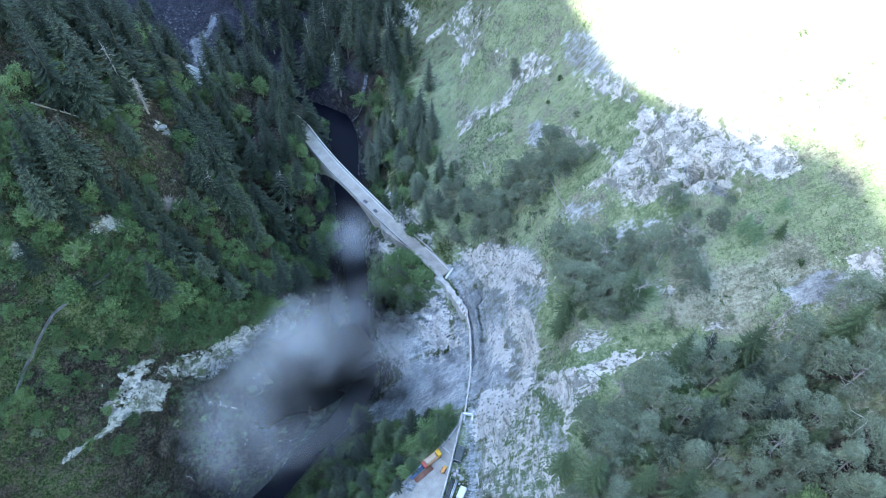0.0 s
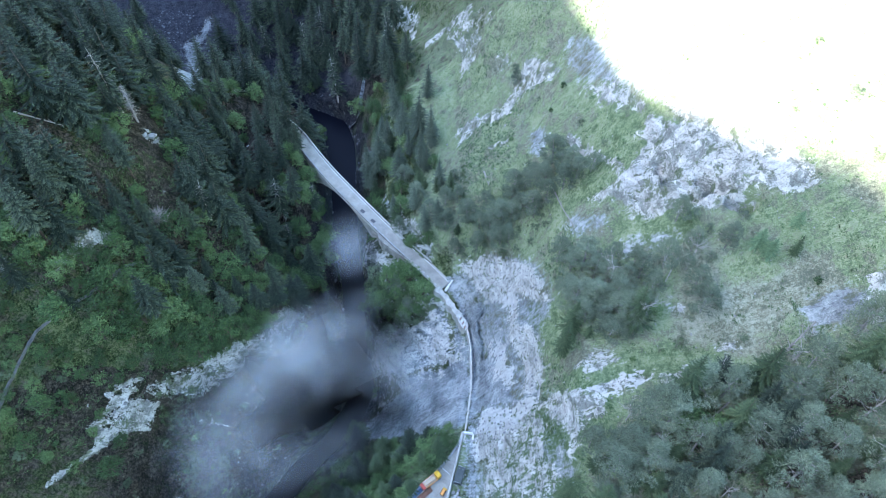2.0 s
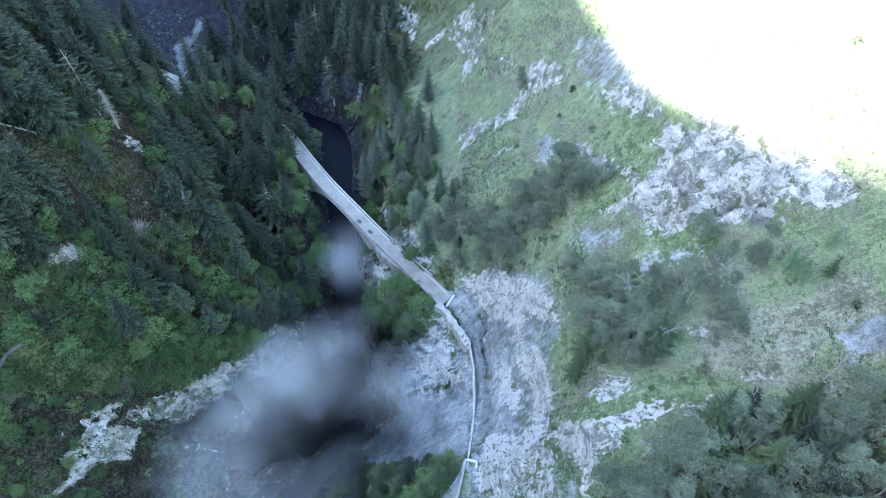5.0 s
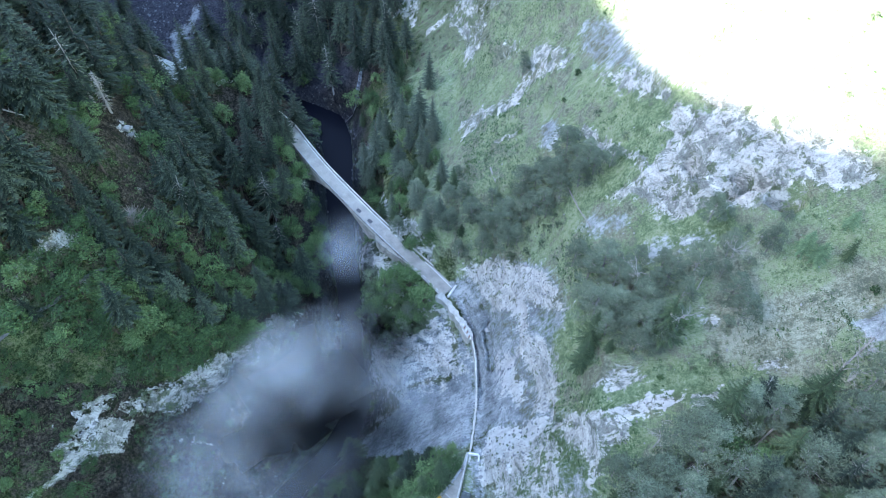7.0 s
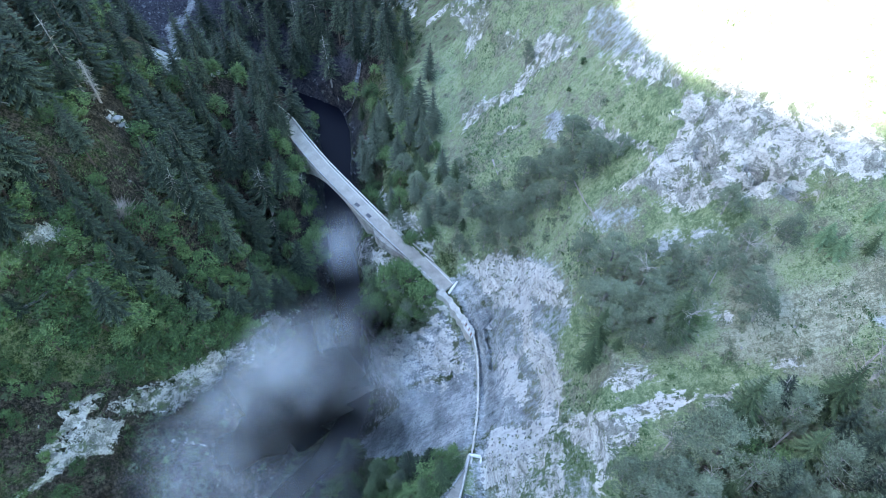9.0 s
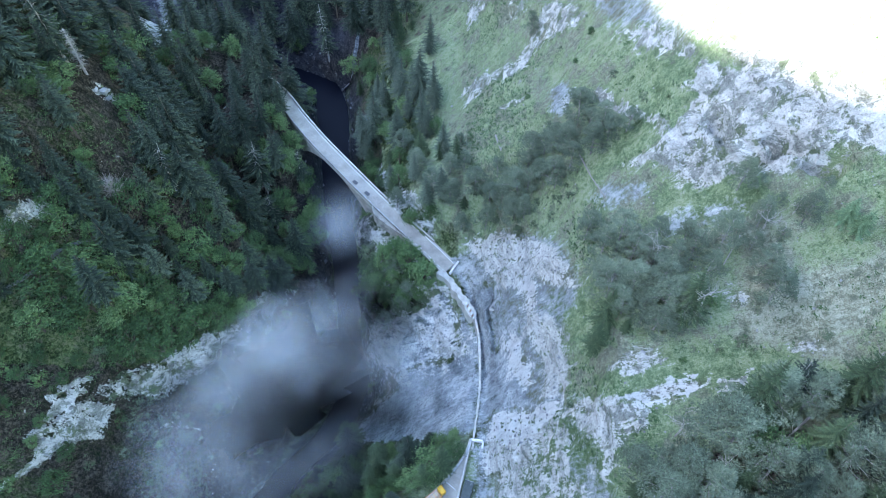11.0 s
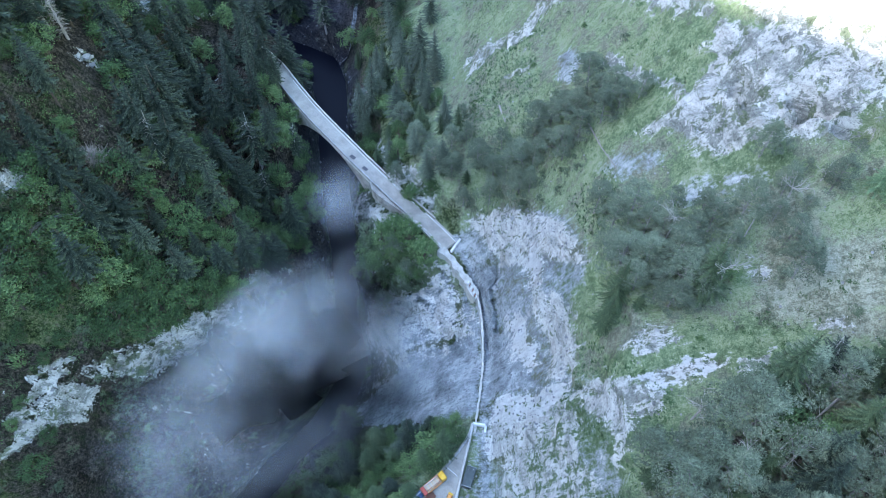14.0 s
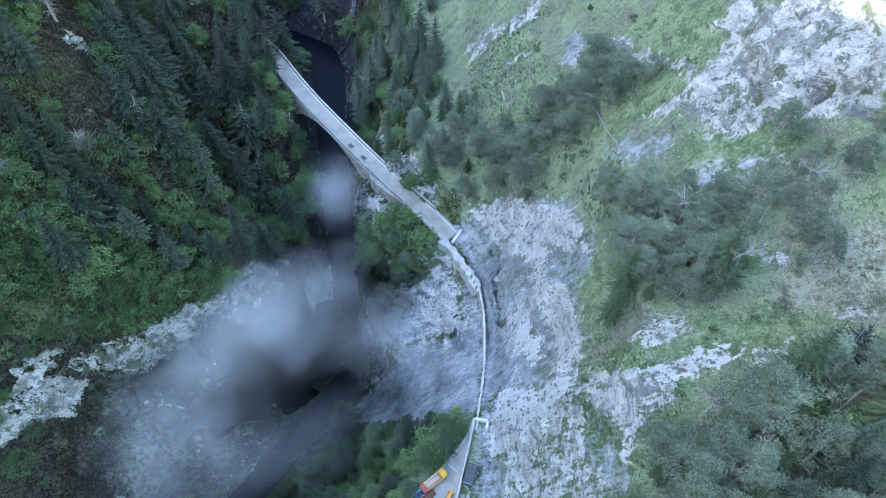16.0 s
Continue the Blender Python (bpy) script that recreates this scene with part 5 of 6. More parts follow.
sow(SHRUBS[1:], 34, 8, 92, 44, 235, lambda x, y: x > feature(y, 10) + 6 and not rocky(x, y), 0.8, 2.2, 2.2, 2.5)
sow(SPRUCES_SMALL + BROAD[:1], 30, -34, 0, 150, 235, lambda x, y: feature(y, 8) + 1 < x < feature(y, 10) + 8 and not rocky(x, y) and clear_of_road(x, y), 5, 10, 9, 3.0)
sow(BROAD + SPRUCES_SMALL + SPRUCES[1:2], 34, -52, -5, 56, 94, lambda x, y: feature(y, 8) - 12 < x < feature(y, 9) - 2.5, 4, 7, 8, 2.6)
sow(SPRUCES[:2] + SPRUCES[5:] + BROAD, 46, -40, 6, 58, 90, lambda x, y: feature(y, 7) + 6 < x < np.interp(y, (50.5, 60.6, 67.4, 75.6, 82.2, 86, 90), (-26, -14.9, -9, -0.6, 4.4, 5.9, 6)) - 2.4 and not rocky(x, y), 6, 11, 13, 2.3)
sow(SHRUBS + BROAD[1:2], 44, -30, -6, 120, 152, lambda x, y: feature(y, 8) < x < feature(y, 9) - 1 and not rocky(x, y) and clear_of_road(x, y), 1.5, 3.4, 2.2, 1.6)
sow(PINES * 3 + SPRUCES[5:] + SPRUCES_TALL, 38, 30, 88, 40, 72, lambda x, y: x > feature(y, 12) - 2 and not rocky(x, y), 8, 13, 12, 4.0)
sow(PINES + SPRUCES_TALL, 30, 36, 98, 34, 78, lambda x, y: x > feature(y, 12) + 4 and not rocky(x, y) and fractal(x, y, 22, 2, 19) > -0.35, 9, 14, 10, 4.2)
sow(PINES, 6, 30, 62, 88, 112, lambda x, y: not rocky(x, y) and fractal(x, y, 16, 2, 23) > 0.05, 7, 11, 10, 3.6)
sow(PINES[1:2] + SHRUBS[1:3], 40, 4, 40, 130, 190, lambda x, y: x > feature(y, 10) + 4 and not rocky(x, y) and fractal(x, y, 20, 2, 9) > 0.1, 2.5, 5, 5, 2.4)
# young spruces standing free on the open slope
NEEDLE_YOUNG = leafy("young_spruce_needles", (0.06, 0.095, 0.05), (0.15, 0.225, 0.11), (0.3, 0.38, 0.2), 0.3, 0.7, 0.8)
SPRUCES_FREE = [plant("young_spruce", "bright green young spruce on the open slope", "tree", "young spruces", trunk_mesh(6.6, 0.12, 155), spruce_crown(7, 2.7, 156, 18, 9, 0.06, 0.9, 12), BARK, NEEDLE_YOUNG)]
for x, y, h in ((69.0, 98.6, 6.5), (70.6, 96.4, 6.2), (75.2, 99.6, 5.2)):
    set_out(SPRUCES_FREE, x, y, h, 7)
for ob in SPRUCES + SPRUCES_DUSTY_LIT + SPRUCES_SMALL + SPRUCES_TALL + SPRUCES_FREE + PINES + BROAD + SHRUBS:
    for child in ob.children_recursive:
        bpy.data.objects.remove(child)
    bpy.data.objects.remove(ob)


# ---- the works yard on the road ----
rail_path = glide([(-26, 50.5, 0), (-14.9, 60.6, 0), (-9.0, 67.4, 0), (-0.6, 75.6, 0), (4.4, 82.2, 0), (5.9, 86.0, 0)], 1.0)
right_path = glide([(-3.6, 50.5, 0), (-0.6, 60.0, 0), (1.6, 67.4, 0), (3.6, 75.6, 0), (5.2, 82.2, 0), (6.0, 86.0, 0)], 1.0)
yv, yf = [], []
for k, (p, q) in enumerate(zip(rail_path, [right_path[min(len(right_path) - 1, int(i * len(right_path) / len(rail_path)))] for i in range(len(rail_path))])):
    for t in (0, 0.33, 0.66, 1.0):
        yv.append(Vector(p).lerp(Vector(q), t) + Vector((0, 0, 0.2)))
    if k:
        o = (k - 1) * 4
        yf += [(o + i, o + i + 1, o + 5 + i, o + 4 + i) for i in range(3)]
tagged(part("road", mesh_of("road", yv, yf, ASPHALT, True), ASPHALT), "dusty asphalt road used as a works yard", "road", kind="structure")

barrier_path = glide([(6.0, 85.6, 0.2), (4.4, 79.0, 0.2), (2.9, 72.8, 0.2), (1.6, 67.6, 0.2), (-0.6, 60.0, 0.2), (-3.5, 51.0, 0.2)], 1.0)
barrier = thing("road_barrier", pose(0, 0, 0), "long pale concrete barrier along the works road", "barrier")
part("wall", mesh_of("wall", *sweep(barrier_path, [(-0.34, -0.3), (-0.34, 0.35), (-0.2, 0.9), (0.2, 0.9), (0.34, 0.35), (0.34, -0.3)]), CONCRETE), CONCRETE, barrier)
cross = thing("cross_wall", pose(7.4, 85.5, 0.2, 0, 0, -8), "short white concrete wall across the road end", "wall")
part("wall", box(3.0, 0.5, 1.0, (0, 0, -0.1), 0.05), WHITE, cross)
part("return_wall", box(0.5, 1.6, 0.8, (1.6, -0.9, -0.1), 0.05), WHITE, cross, "broken return of the wall")
kerb = thing("edge_wall", pose(0, 0, 0), "low pale concrete wall under the slope", "wall")
part("wall", mesh_of("wall", *sweep(glide([(9.6, 67.5, 0.1), (10.3, 64, 0.1), (11.3, 60, 0.1), (12.6, 54, 0.1)], 1.0), [(-0.25, -0.4), (-0.25, 0.8), (0.25, 0.8), (0.25, -0.4)]), CONCRETE), CONCRETE, kerb)

guard_rail = thing("guard_rail", pose(0, 0, 0), "galvanised guard rail on posts along the drop", "railing")
part("beam", mesh_of("beam", *sweep([(x + 0.25, y - 0.2, 0.2) for x, y, _ in rail_path], [(-0.08, 0.62), (-0.08, 0.95), (0.08, 0.95), (0.08, 0.62)]), STEEL), STEEL, guard_rail, "steel rail beam")
part("edge_stone", mesh_of("edge_stone", *sweep([(x, y, 0.2) for x, y, _ in rail_path], [(-0.3, -1.4), (-0.3, 0.12), (0.3, 0.12), (0.3, -1.4)]), CONCRETE), CONCRETE, guard_rail, "pale concrete road edge")
post_mesh = bpy.data.meshes.new("post")
bm = box(0.12, 0.12, 0.8, (0, 0, 0), 0.01)
bm.to_mesh(post_mesh)
bm.free()
post_mesh.materials.append(STEEL)
for x, y, _ in rail_path[::3]:
    part("post", post_mesh, STEEL, guard_rail, at=pose(x + 0.35, y - 0.28, 0.2))


def wheel_mesh(r, w):
    v, f = tube([(0, -w / 2, 0), (0, -w / 2 + 0.04, 0), (0, w / 2 - 0.04, 0), (0, w / 2, 0)], (r * 0.86, r, r, r * 0.86), 14)
    return mesh_of("tyre", v, f, RUBBER, True)


def lorry(at):
    ob = thing("crane_lorry", at, "yellow crane lorry with a cream load bed on the works road", "lorry")
    part("chassis", box(7.0, 0.9, 0.35, (0, 0, 0.55), 0.04), DARK, ob, "dark steel chassis")
    bed = part("load_bed", box(4.4, 2.4, 0.25, (-0.2, 0, 0.95), 0.03), CREAM, ob, "cream load bed")
    for s in (-1, 1):
        part("side_board", box(4.4, 0.08, 0.7, (-0.2, s * 1.2, 1.0), 0.02), ORANGE, ob, "orange drop side")
    part("tarpaulin", box(4.1, 1.5, 0.5, (-0.25, -0.1, 1.2), 0.12), CREAM, bed, "cream tarpaulin over the load")
    for x in (-2.1, -1.2, -0.3, 0.6, 1.5):
        part("crossbar", box(0.1, 2.3, 0.1, (x, 0, 1.72), 0.02), ORANGE, bed, "orange steel crossbar")
    for y in (-0.62, 0.92):
        part("pole", box(4.6, 0.12, 0.12, (-0.1, y, 1.8), 0.02), WHITE if y > 0 else RUST, bed, "long pole lashed along the load")
    cab = part("cab", box(1.5, 2.35, 1.9, (2.75, 0, 0.75), 0.18), YELLOW, ob, "yellow driver's cab")
    part("windscreen", box(0.06, 2.0, 0.75, (3.5, 0, 1.6), 0.02), GLASS, cab, "dark windscreen")
    part("tail", box(1.0, 2.3, 0.8, (-3.0, 0, 0.8), 0.06), RED, ob, "red tail section")
    crane = part("crane_arm", mesh_of("crane_arm", *join(tube([(2.0, 0.2, 1.2), (2.05, 0.25, 2.6)], (0.16, 0.14), 8), tube([(2.05, 0.25, 2.6), (3.2, 1.0, 3.1), (3.7, 0.7, 2.7)], (0.14, 0.11, 0.08), 6)), YELLOW), YELLOW, ob, "folded yellow crane arm")
    part("hook", mesh_of("hook", *tube([(3.7, 0.7, 2.7), (3.7, 0.7, 2.2)], (0.05, 0.07), 6), STEEL), STEEL, crane)
    tyre = wheel_mesh(0.5, 0.34)
    rim = mesh_of("rim", *tube([(0, -0.18, 0), (0, 0.18, 0)], (0.26, 0.26), 10), STEEL)
    for x in (2.5, -1.3, -2.5):
        for s in (-1, 1):
            w = part("wheel", tyre, RUBBER, ob, at=pose(x, s * 1.02, 0.5))
            part("rim", rim, STEEL, w, "grey steel rim")
    return ob


lorry(pose(-3.3, 71.4, 0.21, 0, 0, 38)).scale = (0.9, 0.85, 0.9)


def pipe_stack(name, a, b, count, r, material, label, rows=2):
    a, b = Vector(a), Vector(b)
    mid, turn = (a + b) / 2, math.degrees(math.atan2(b.y - a.y, b.x - a.x))
    ob = thing(name, pose(mid.x, mid.y, 0.2, 0, 0, turn), label, "pipes", "stacked pipes")
    L = (b - a).length
    mesh = mesh_of("pipe", *tube([(-L / 2, 0, 0), (L / 2, 0, 0)], (r, r), 9), material, True)
    for row in range(rows):
        for k in range(count - row):
            part("pipe", mesh, material, ob, at=pose(DICE.uniform(-0.15, 0.15), (k - (count - 1 - row) / 2) * 2.05 * r, r + row * 1.75 * r))
    for x in (-L * 0.3, L * 0.3):
        part("bearer", box(0.12, count * 2.0 * r, 0.03, (x, 0, 0), 0), BARK, ob)


pipe_stack("blue_pipe_stack", (-6.0, 69.6), (-9.3, 66.2), 5, 0.16, BLUE, "stack of blue pipes beside the lorry")
pipe_stack("rusty_pipe_stack", (-3.2, 69.4), (-7.9, 65.3), 4, 0.19, RUST, "stack of rust-brown pipes on the road")
pipe_stack("steel_beam_stack", (2.9, 66.0), (0.9, 60.6), 3, 0.2, DARK, "dark steel pipes behind the barrier", 1)
pipe_stack("steel_beam_stack", (4.0, 65.6), (2.0, 60.2), 2, 0.2, STEEL, "grey steel pipes behind the barrier", 1)

container = thing("skip_container", pose(4.75, 72.9, 0.21, 0, 0, 72.5), "dark green steel container behind the barrier", "container")
part("body", box(4.7, 2.2, 1.7, (0, 0, 0.1), 0.04), DARK, container)
lid = part("lid", box(4.5, 2.0, 0.08, (0, 0, 1.8), 0.02), DARK, container, "dark flat lid")
for y in (-0.5, 0.5):
    part("handle", box(0.4, 0.06, 0.08, (1.6, y, 1.88), 0.01), STEEL, lid, "grey steel handle")
for x in (-2.3, 0.0, 2.3):
    part("rib", box(0.1, 2.3, 1.75, (x, 0, 0.1), 0.01), STEEL, container, "steel frame rib")
for y in (-1.1, 1.1):
    part("skid", box(4.7, 0.15, 0.1, (0, y * 0.8, 0), 0), DARK, container)

van = thing("white_trailer", pose(5.2, 61.6, 0.21, 0, 0, 66), "white site trailer with a flat roof", "trailer")
part("body", box(3.4, 1.9, 1.7, (0, 0, 0.45), 0.1), WHITE, van)
part("roof_rail", box(3.2, 0.08, 0.08, (0, 0.8, 2.15), 0.01), STEEL, van)
part("drawbar", box(1.4, 0.12, 0.1, (2.2, 0, 0.5), 0.01), DARK, van)
small_tyre = wheel_mesh(0.33, 0.22)
small_rim = mesh_of("rim", *tube([(0, -0.12, 0), (0, 0.12, 0)], (0.17, 0.17), 10), STEEL)
for s in (-1, 1):
    w = part("wheel", small_tyre, RUBBER, van, at=pose(-0.2, s * 0.9, 0.33))
    part("rim", small_rim, STEEL, w, "grey steel rim")
digger = thing("loading_shovel", pose(0.1, 68.3, 0.21, 0, 0, 62), "small orange loading shovel on the road", "machine")
part("body", box(1.7, 0.9, 0.8, (0, 0, 0.3), 0.12), ORANGE, digger)
part("bucket", box(0.5, 1.1, 0.45, (1.15, 0, 0.1), 0.08), YELLOW, digger, "yellow bucket")
for x in (-0.5, 0.5):
    for s in (-1, 1):
        w = part("wheel", small_tyre, RUBBER, digger, at=pose(x, s * 0.5, 0.33))
        part("rim", small_rim, STEEL, w, "grey steel rim")
for k, (x, y, sx, sy, turn) in enumerate(((3.0, 68.3, 1.0, 0.8, 20), (4.1, 68.0, 0.9, 0.7, 60), (3.4, 67.0, 1.2, 0.8, 75), (4.7, 66.9, 1.4, 0.6, -30), (2.7, 66.9, 0.8, 0.7, 10), (4.4, 68.9, 0.9, 0.6, 50), (5.2, 65.9, 1.0, 0.8, 5))):
    block = thing("stone_block", pose(x, y, 0.2, 0, 0, turn), "pale stone block stacked behind the barrier", "block", "stone blocks")
    part("block", box(sx, sy, 0.55 + 0.1 * (k % 3), (0, 0, 0), 0.07), STONE, block)
boom = thing("road_boom", pose(0.9, 74.2, 0.2, 0, 0, -40), "white closing boom across the works road", "barrier")
part("bar", box(2.8, 0.1, 0.12, (0, 0, 0.9), 0.01), WHITE, boom)
for x in (-1.3, 1.3):
    part("post", box(0.12, 0.12, 1.0, (x, 0, 0), 0.01), STEEL, boom)


# ---- stones ----
def stone_geometry(r, seed, squash=0.7):
    """A broken stone: a rough, faceted lump."""
    bm = bmesh.new()
    bmesh.ops.create_icosphere(bm, subdivisions=2, radius=r)
    off = Vector((seed * 3.1, seed * 1.7, seed * 0.9))
    for v in bm.verts:
        k = 1 + 0.75 * noise.noise(v.co / r * 1.1 + off) + 0.4 * noise.noise(v.co / r * 2.6 + off)
        v.co = Vector((v.co.x * k, v.co.y * k * 0.85, v.co.z * k * squash))
    return bm


for k, (x, y, r) in enumerate(((-87.1, 158.6, 1.2), (-86.0, 157.4, 0.8), (-88.6, 158.0, 0.7), (-86.4, 159.6, 0.6), (1.8, 190.3, 0.45), (9.2, 79.6, 0.6), (-16.7, 129.5, 0.8), (54.6, 91.2, 0.55), (37.7, 85.9, 0.5), (12.4, 120.5, 0.8), (16.5, 133.0, 0.7), (22.0, 128.0, 0.8), (8.6, 83.9, 0.6))):
    b = tagged(part("boulder", stone_geometry(r, k + 1), STONE), "pale broken limestone boulder on the slope", "boulder", "boulders")
    b.matrix_basis = pose(x, y, ground_at(x, y) + 0.15 * r, 0, 0, 40 * k)

heap = thing("rubble_heap", pose(-9.6, 63.6, 0.2), "heap of grey and white rubble on the road", "heap")
for k in range(26):
    a, d = DICE.random() * 6.28, 1.5 * DICE.random() ** 0.6
    part("stone", stone_geometry(rnd(0.22, 0.5, DICE), 20 + k), STONE if k % 3 else STONE_GREY, heap, at=pose(math.cos(a) * d, math.sin(a) * d, max(0.12, 0.9 - 0.55 * d), 0, 0, 50 * k))


def spots(count, x0, x1, y0, y1, test, seed):
    """Plan positions that pass the test."""
    dice = np.random.RandomState(seed)
    x, y = dice.uniform(x0, x1, count * 14), dice.uniform(y0, y1, count * 14)
    good = np.flatnonzero(test(x, y))[:count]
    return [(float(x[i]), float(y[i])) for i in good]


def scatter_stones(name, count, x0, x1, y0, y1, test, r0, r1, material, label, seed):
    """Loose stones too many to count, as one object."""
    dice = random.Random(seed)
    shapes = []
    for k in range(5):
        bm = bmesh.new()
        bmesh.ops.create_icosphere(bm, subdivisions=1, radius=1.0)
        for v in bm.verts:
            v.co *= 1 + 0.45 * noise.noise(v.co * 1.3 + Vector((k * 5.0, 0, 0)))
            v.co.z *= 0.65
        shapes.append(([v.co.copy() for v in bm.verts], [tuple(v.index for v in f.verts) for f in bm.faces]))
        bm.free()
    verts, faces = [], []
    for x, y in spots(count, x0, x1, y0, y1, test, seed):
        r = r0 + (r1 - r0) * dice.random() ** 3.5
        sv, sf = dice.choice(shapes)
        m = pose(x, y, ground_at(x, y) + 0.2 * r, rnd(-30, 30, dice), rnd(-30, 30, dice), rnd(0, 360, dice))
        o = len(verts)
        verts += [m @ (v * r) for v in sv]
        faces += [tuple(i + o for i in f) for f in sf]
    return tagged(part(name, mesh_of(name, verts, faces, material), material), label, "stones", kind="stuff")


def bare(x, y, level, *kinds):
    """Whether plan positions lie on bare rock or rubble."""
    cover = strip_mask(x, y, ROCK_STRIPS + RIDGE_STRIPS) if "rock" in kinds else np.zeros(np.shape(x))
    for kind in kinds:
        cover = np.maximum(cover, region_mask(kind, x, y))
    return cover > level


scatter_stones("rubble", 2600, -32, 26, 78, 136, lambda x, y: bare(x, y, 0.45, "scree"), 0.07, 0.36, STONE_GREY, "grey landslide rubble below and above the broken road", 1)
scatter_stones("rock_debris", 420, -2, 95, 50, 235, lambda x, y: bare(x, y, 0.3, "rock"), 0.06, 0.32, STONE, "pale broken rock lying on the open slope", 2)
scatter_stones("field_stones", 1500, 6, 95, 46, 235, lambda x, y: x > feature(y, 10) + 3, 0.06, 0.3, STONE, "small pale stones strewn over the grass", 3)
scatter_stones("cliff_debris", 300, -112, -40, 70, 165, lambda x, y: bare(x, y, 0.3, "rock"), 0.1, 0.6, STONE, "pale rock debris along the cliff edge", 4)
scatter_stones("yard_rubble", 500, -2, 10, 52, 86, lambda x, y: (x > np.interp(y, (50, 60, 67.6, 86), (-3, 0.2, 2.4, 6.8))) & (x < 9.6), 0.06, 0.3, STONE, "pale rubble strewn beside the barrier", 5)
scatter_stones("river_boulders", 1500, -150, -20, 60, 300, lambda x, y: (x > feature(y, 6) - 3 - 6 * (y > 245)) & (x < feature(y, 7) + 3 + 6 * (y > 245)), 0.2, 0.7, STONE_WET, "dark boulders along the river bed", 6)


def outcrop(x1, y1, x2, y2, w, h, seed):
    """A broken rock ledge along a line: a sloping back, a crest and an undercut face towards the valley."""
    n = max(10, int(math.hypot(x2 - x1, y2 - y1) / 0.55))
    way = Vector((x2 - x1, y2 - y1, 0)).normalized()
    down = Vector((way.y, -way.x, 0))
    if ground_at((x1 + x2) / 2 + down.x * 2, (y1 + y2) / 2 + down.y * 2) > ground_at((x1 + x2) / 2 - down.x * 2, (y1 + y2) / 2 - down.y * 2):
        down = -down
    outline = ((-1.3, -0.5), (-1.0, 0.05), (-0.65, 0.3), (-0.3, 0.62), (0.0, 0.8), (0.3, 0.92), (0.5, 0.85), (0.52, 0.5), (0.4, 0.15), (0.3, -0.3), (0.2, -0.9))
    m = len(outline)
    verts, faces = [], []
    for k in range(n + 1):
        u = k / n
        taper = min(1.0, 4 * u * (1 - u) + 0.12) * (0.65 + 0.7 * abs(noise.noise(Vector((u * n * 0.2, seed, 0)))))
        bend = 0.8 * w * noise.noise(Vector((u * n * 0.12, seed * 2.0, 5.0)))
        for j, (a, b) in enumerate(outline):
            p = Vector((x1, y1, 0)).lerp(Vector((x2, y2, 0)), u) + down * (a * w * taper + bend)
            base = ground_at(p.x, p.y)
            p.z = base + b * h * taper
            q = p * 0.55 + Vector((seed, 0, 0))
            p += Vector((noise.noise(q), noise.noise(q + Vector((9, 0, 0))), noise.noise(q + Vector((0, 9, 0))))) * 0.42 * h
            q = q * 3.1
            p += Vector((noise.noise(q), noise.noise(q + Vector((9, 0, 0))), noise.noise(q + Vector((0, 9, 0))))) * 0.28 * h
            verts.append(p)
        if k:
            o = (k - 1) * m
            faces += [(o + j, o + j + 1, o + m + j + 1, o + m + j) for j in range(m - 1)]
    ob = part("rock_outcrop", mesh_of("rock_outcrop", verts, faces, LIMESTONE), LIMESTONE)
    return tagged(ob, "ledge of pale bedded limestone breaking through the slope", "rock", "rock outcrops")


LEDGES_ROAD = ((57, 114, 63, 113, 1.4, 1.2), (63, 109, 67, 107, 1.4, 1.3), (52, 122, 54, 118, 1.0, 1.0))
LEDGES_BANK = (
    (-60, 110, -71, 100, 1.1, 1.0), (-47, 130, -52, 119, 1.1, 1.1), (-72, 99, -79, 94, 1.0, 1.0), (-18, 129, -5, 122, 1.6, 1.6), (-8, 121, 3, 115, 1.6, 1.6), (-23, 152, -15, 147, 1.3, 1.6), (-18, 166, -14, 158, 1.4, 1.6), (-91, 120, -98, 111, 1.5, 1.6), (-111, 105, -106, 106, 1.2, 1.2))
for k, spec in enumerate(LEDGES_ROAD + LEDGES_BANK):
    outcrop(*spec, k * 3.7 + 1)


# ---- grass ----
def grass(name, count, x0, x1, y0, y1, test, size, material, label, seed):
    dice = random.Random(seed)
    verts, faces = [], []
    for x, y in spots(count, x0, x1, y0, y1, test, seed):
        at = Vector((x, y, ground_at(x, y) - 0.05))
        s = size * rnd(0.5, 1.4, dice)
        for _ in range(5):
            a = dice.random() * 6.283
            out = Vector((math.cos(a), math.sin(a), 0))
            side = Vector((-out.y, out.x, 0)) * 0.16 * s
            o = len(verts)
            verts += [at + out * 0.1 * s - side, at + out * 0.1 * s + side, at + out * 0.75 * s + Vector((0, 0, s * rnd(0.35, 0.9, dice)))]
            faces.append((o, o + 1, o + 2))
    return tagged(part(name, mesh_of(name, verts, faces, material), material), label, "grass", kind="stuff")


GRASS_DRY = leafy("dry_grass", (0.07, 0.1, 0.05), (0.2, 0.24, 0.13), (0.38, 0.38, 0.26), 0.0)
GRASS_BANK = leafy("bank_herbs", (0.02, 0.032, 0.013), (0.075, 0.1, 0.042), (0.17, 0.18, 0.1), 0.0)
GRASS_LUSH = leafy("lush_grass", (0.04, 0.08, 0.028), (0.1, 0.17, 0.065), (0.2, 0.27, 0.12), 0.0)
grass("slope_grass", 17000, 6, 96, 44, 240, lambda x, y: (x > feature(y, 10) + 3) & ~bare(x, y, 0.5, "rock", "scree") & (fractal(x, y, 12, 3, 81) > -0.35), 0.55, GRASS_DRY, "tufts of dusty grass on the open slope", 7)
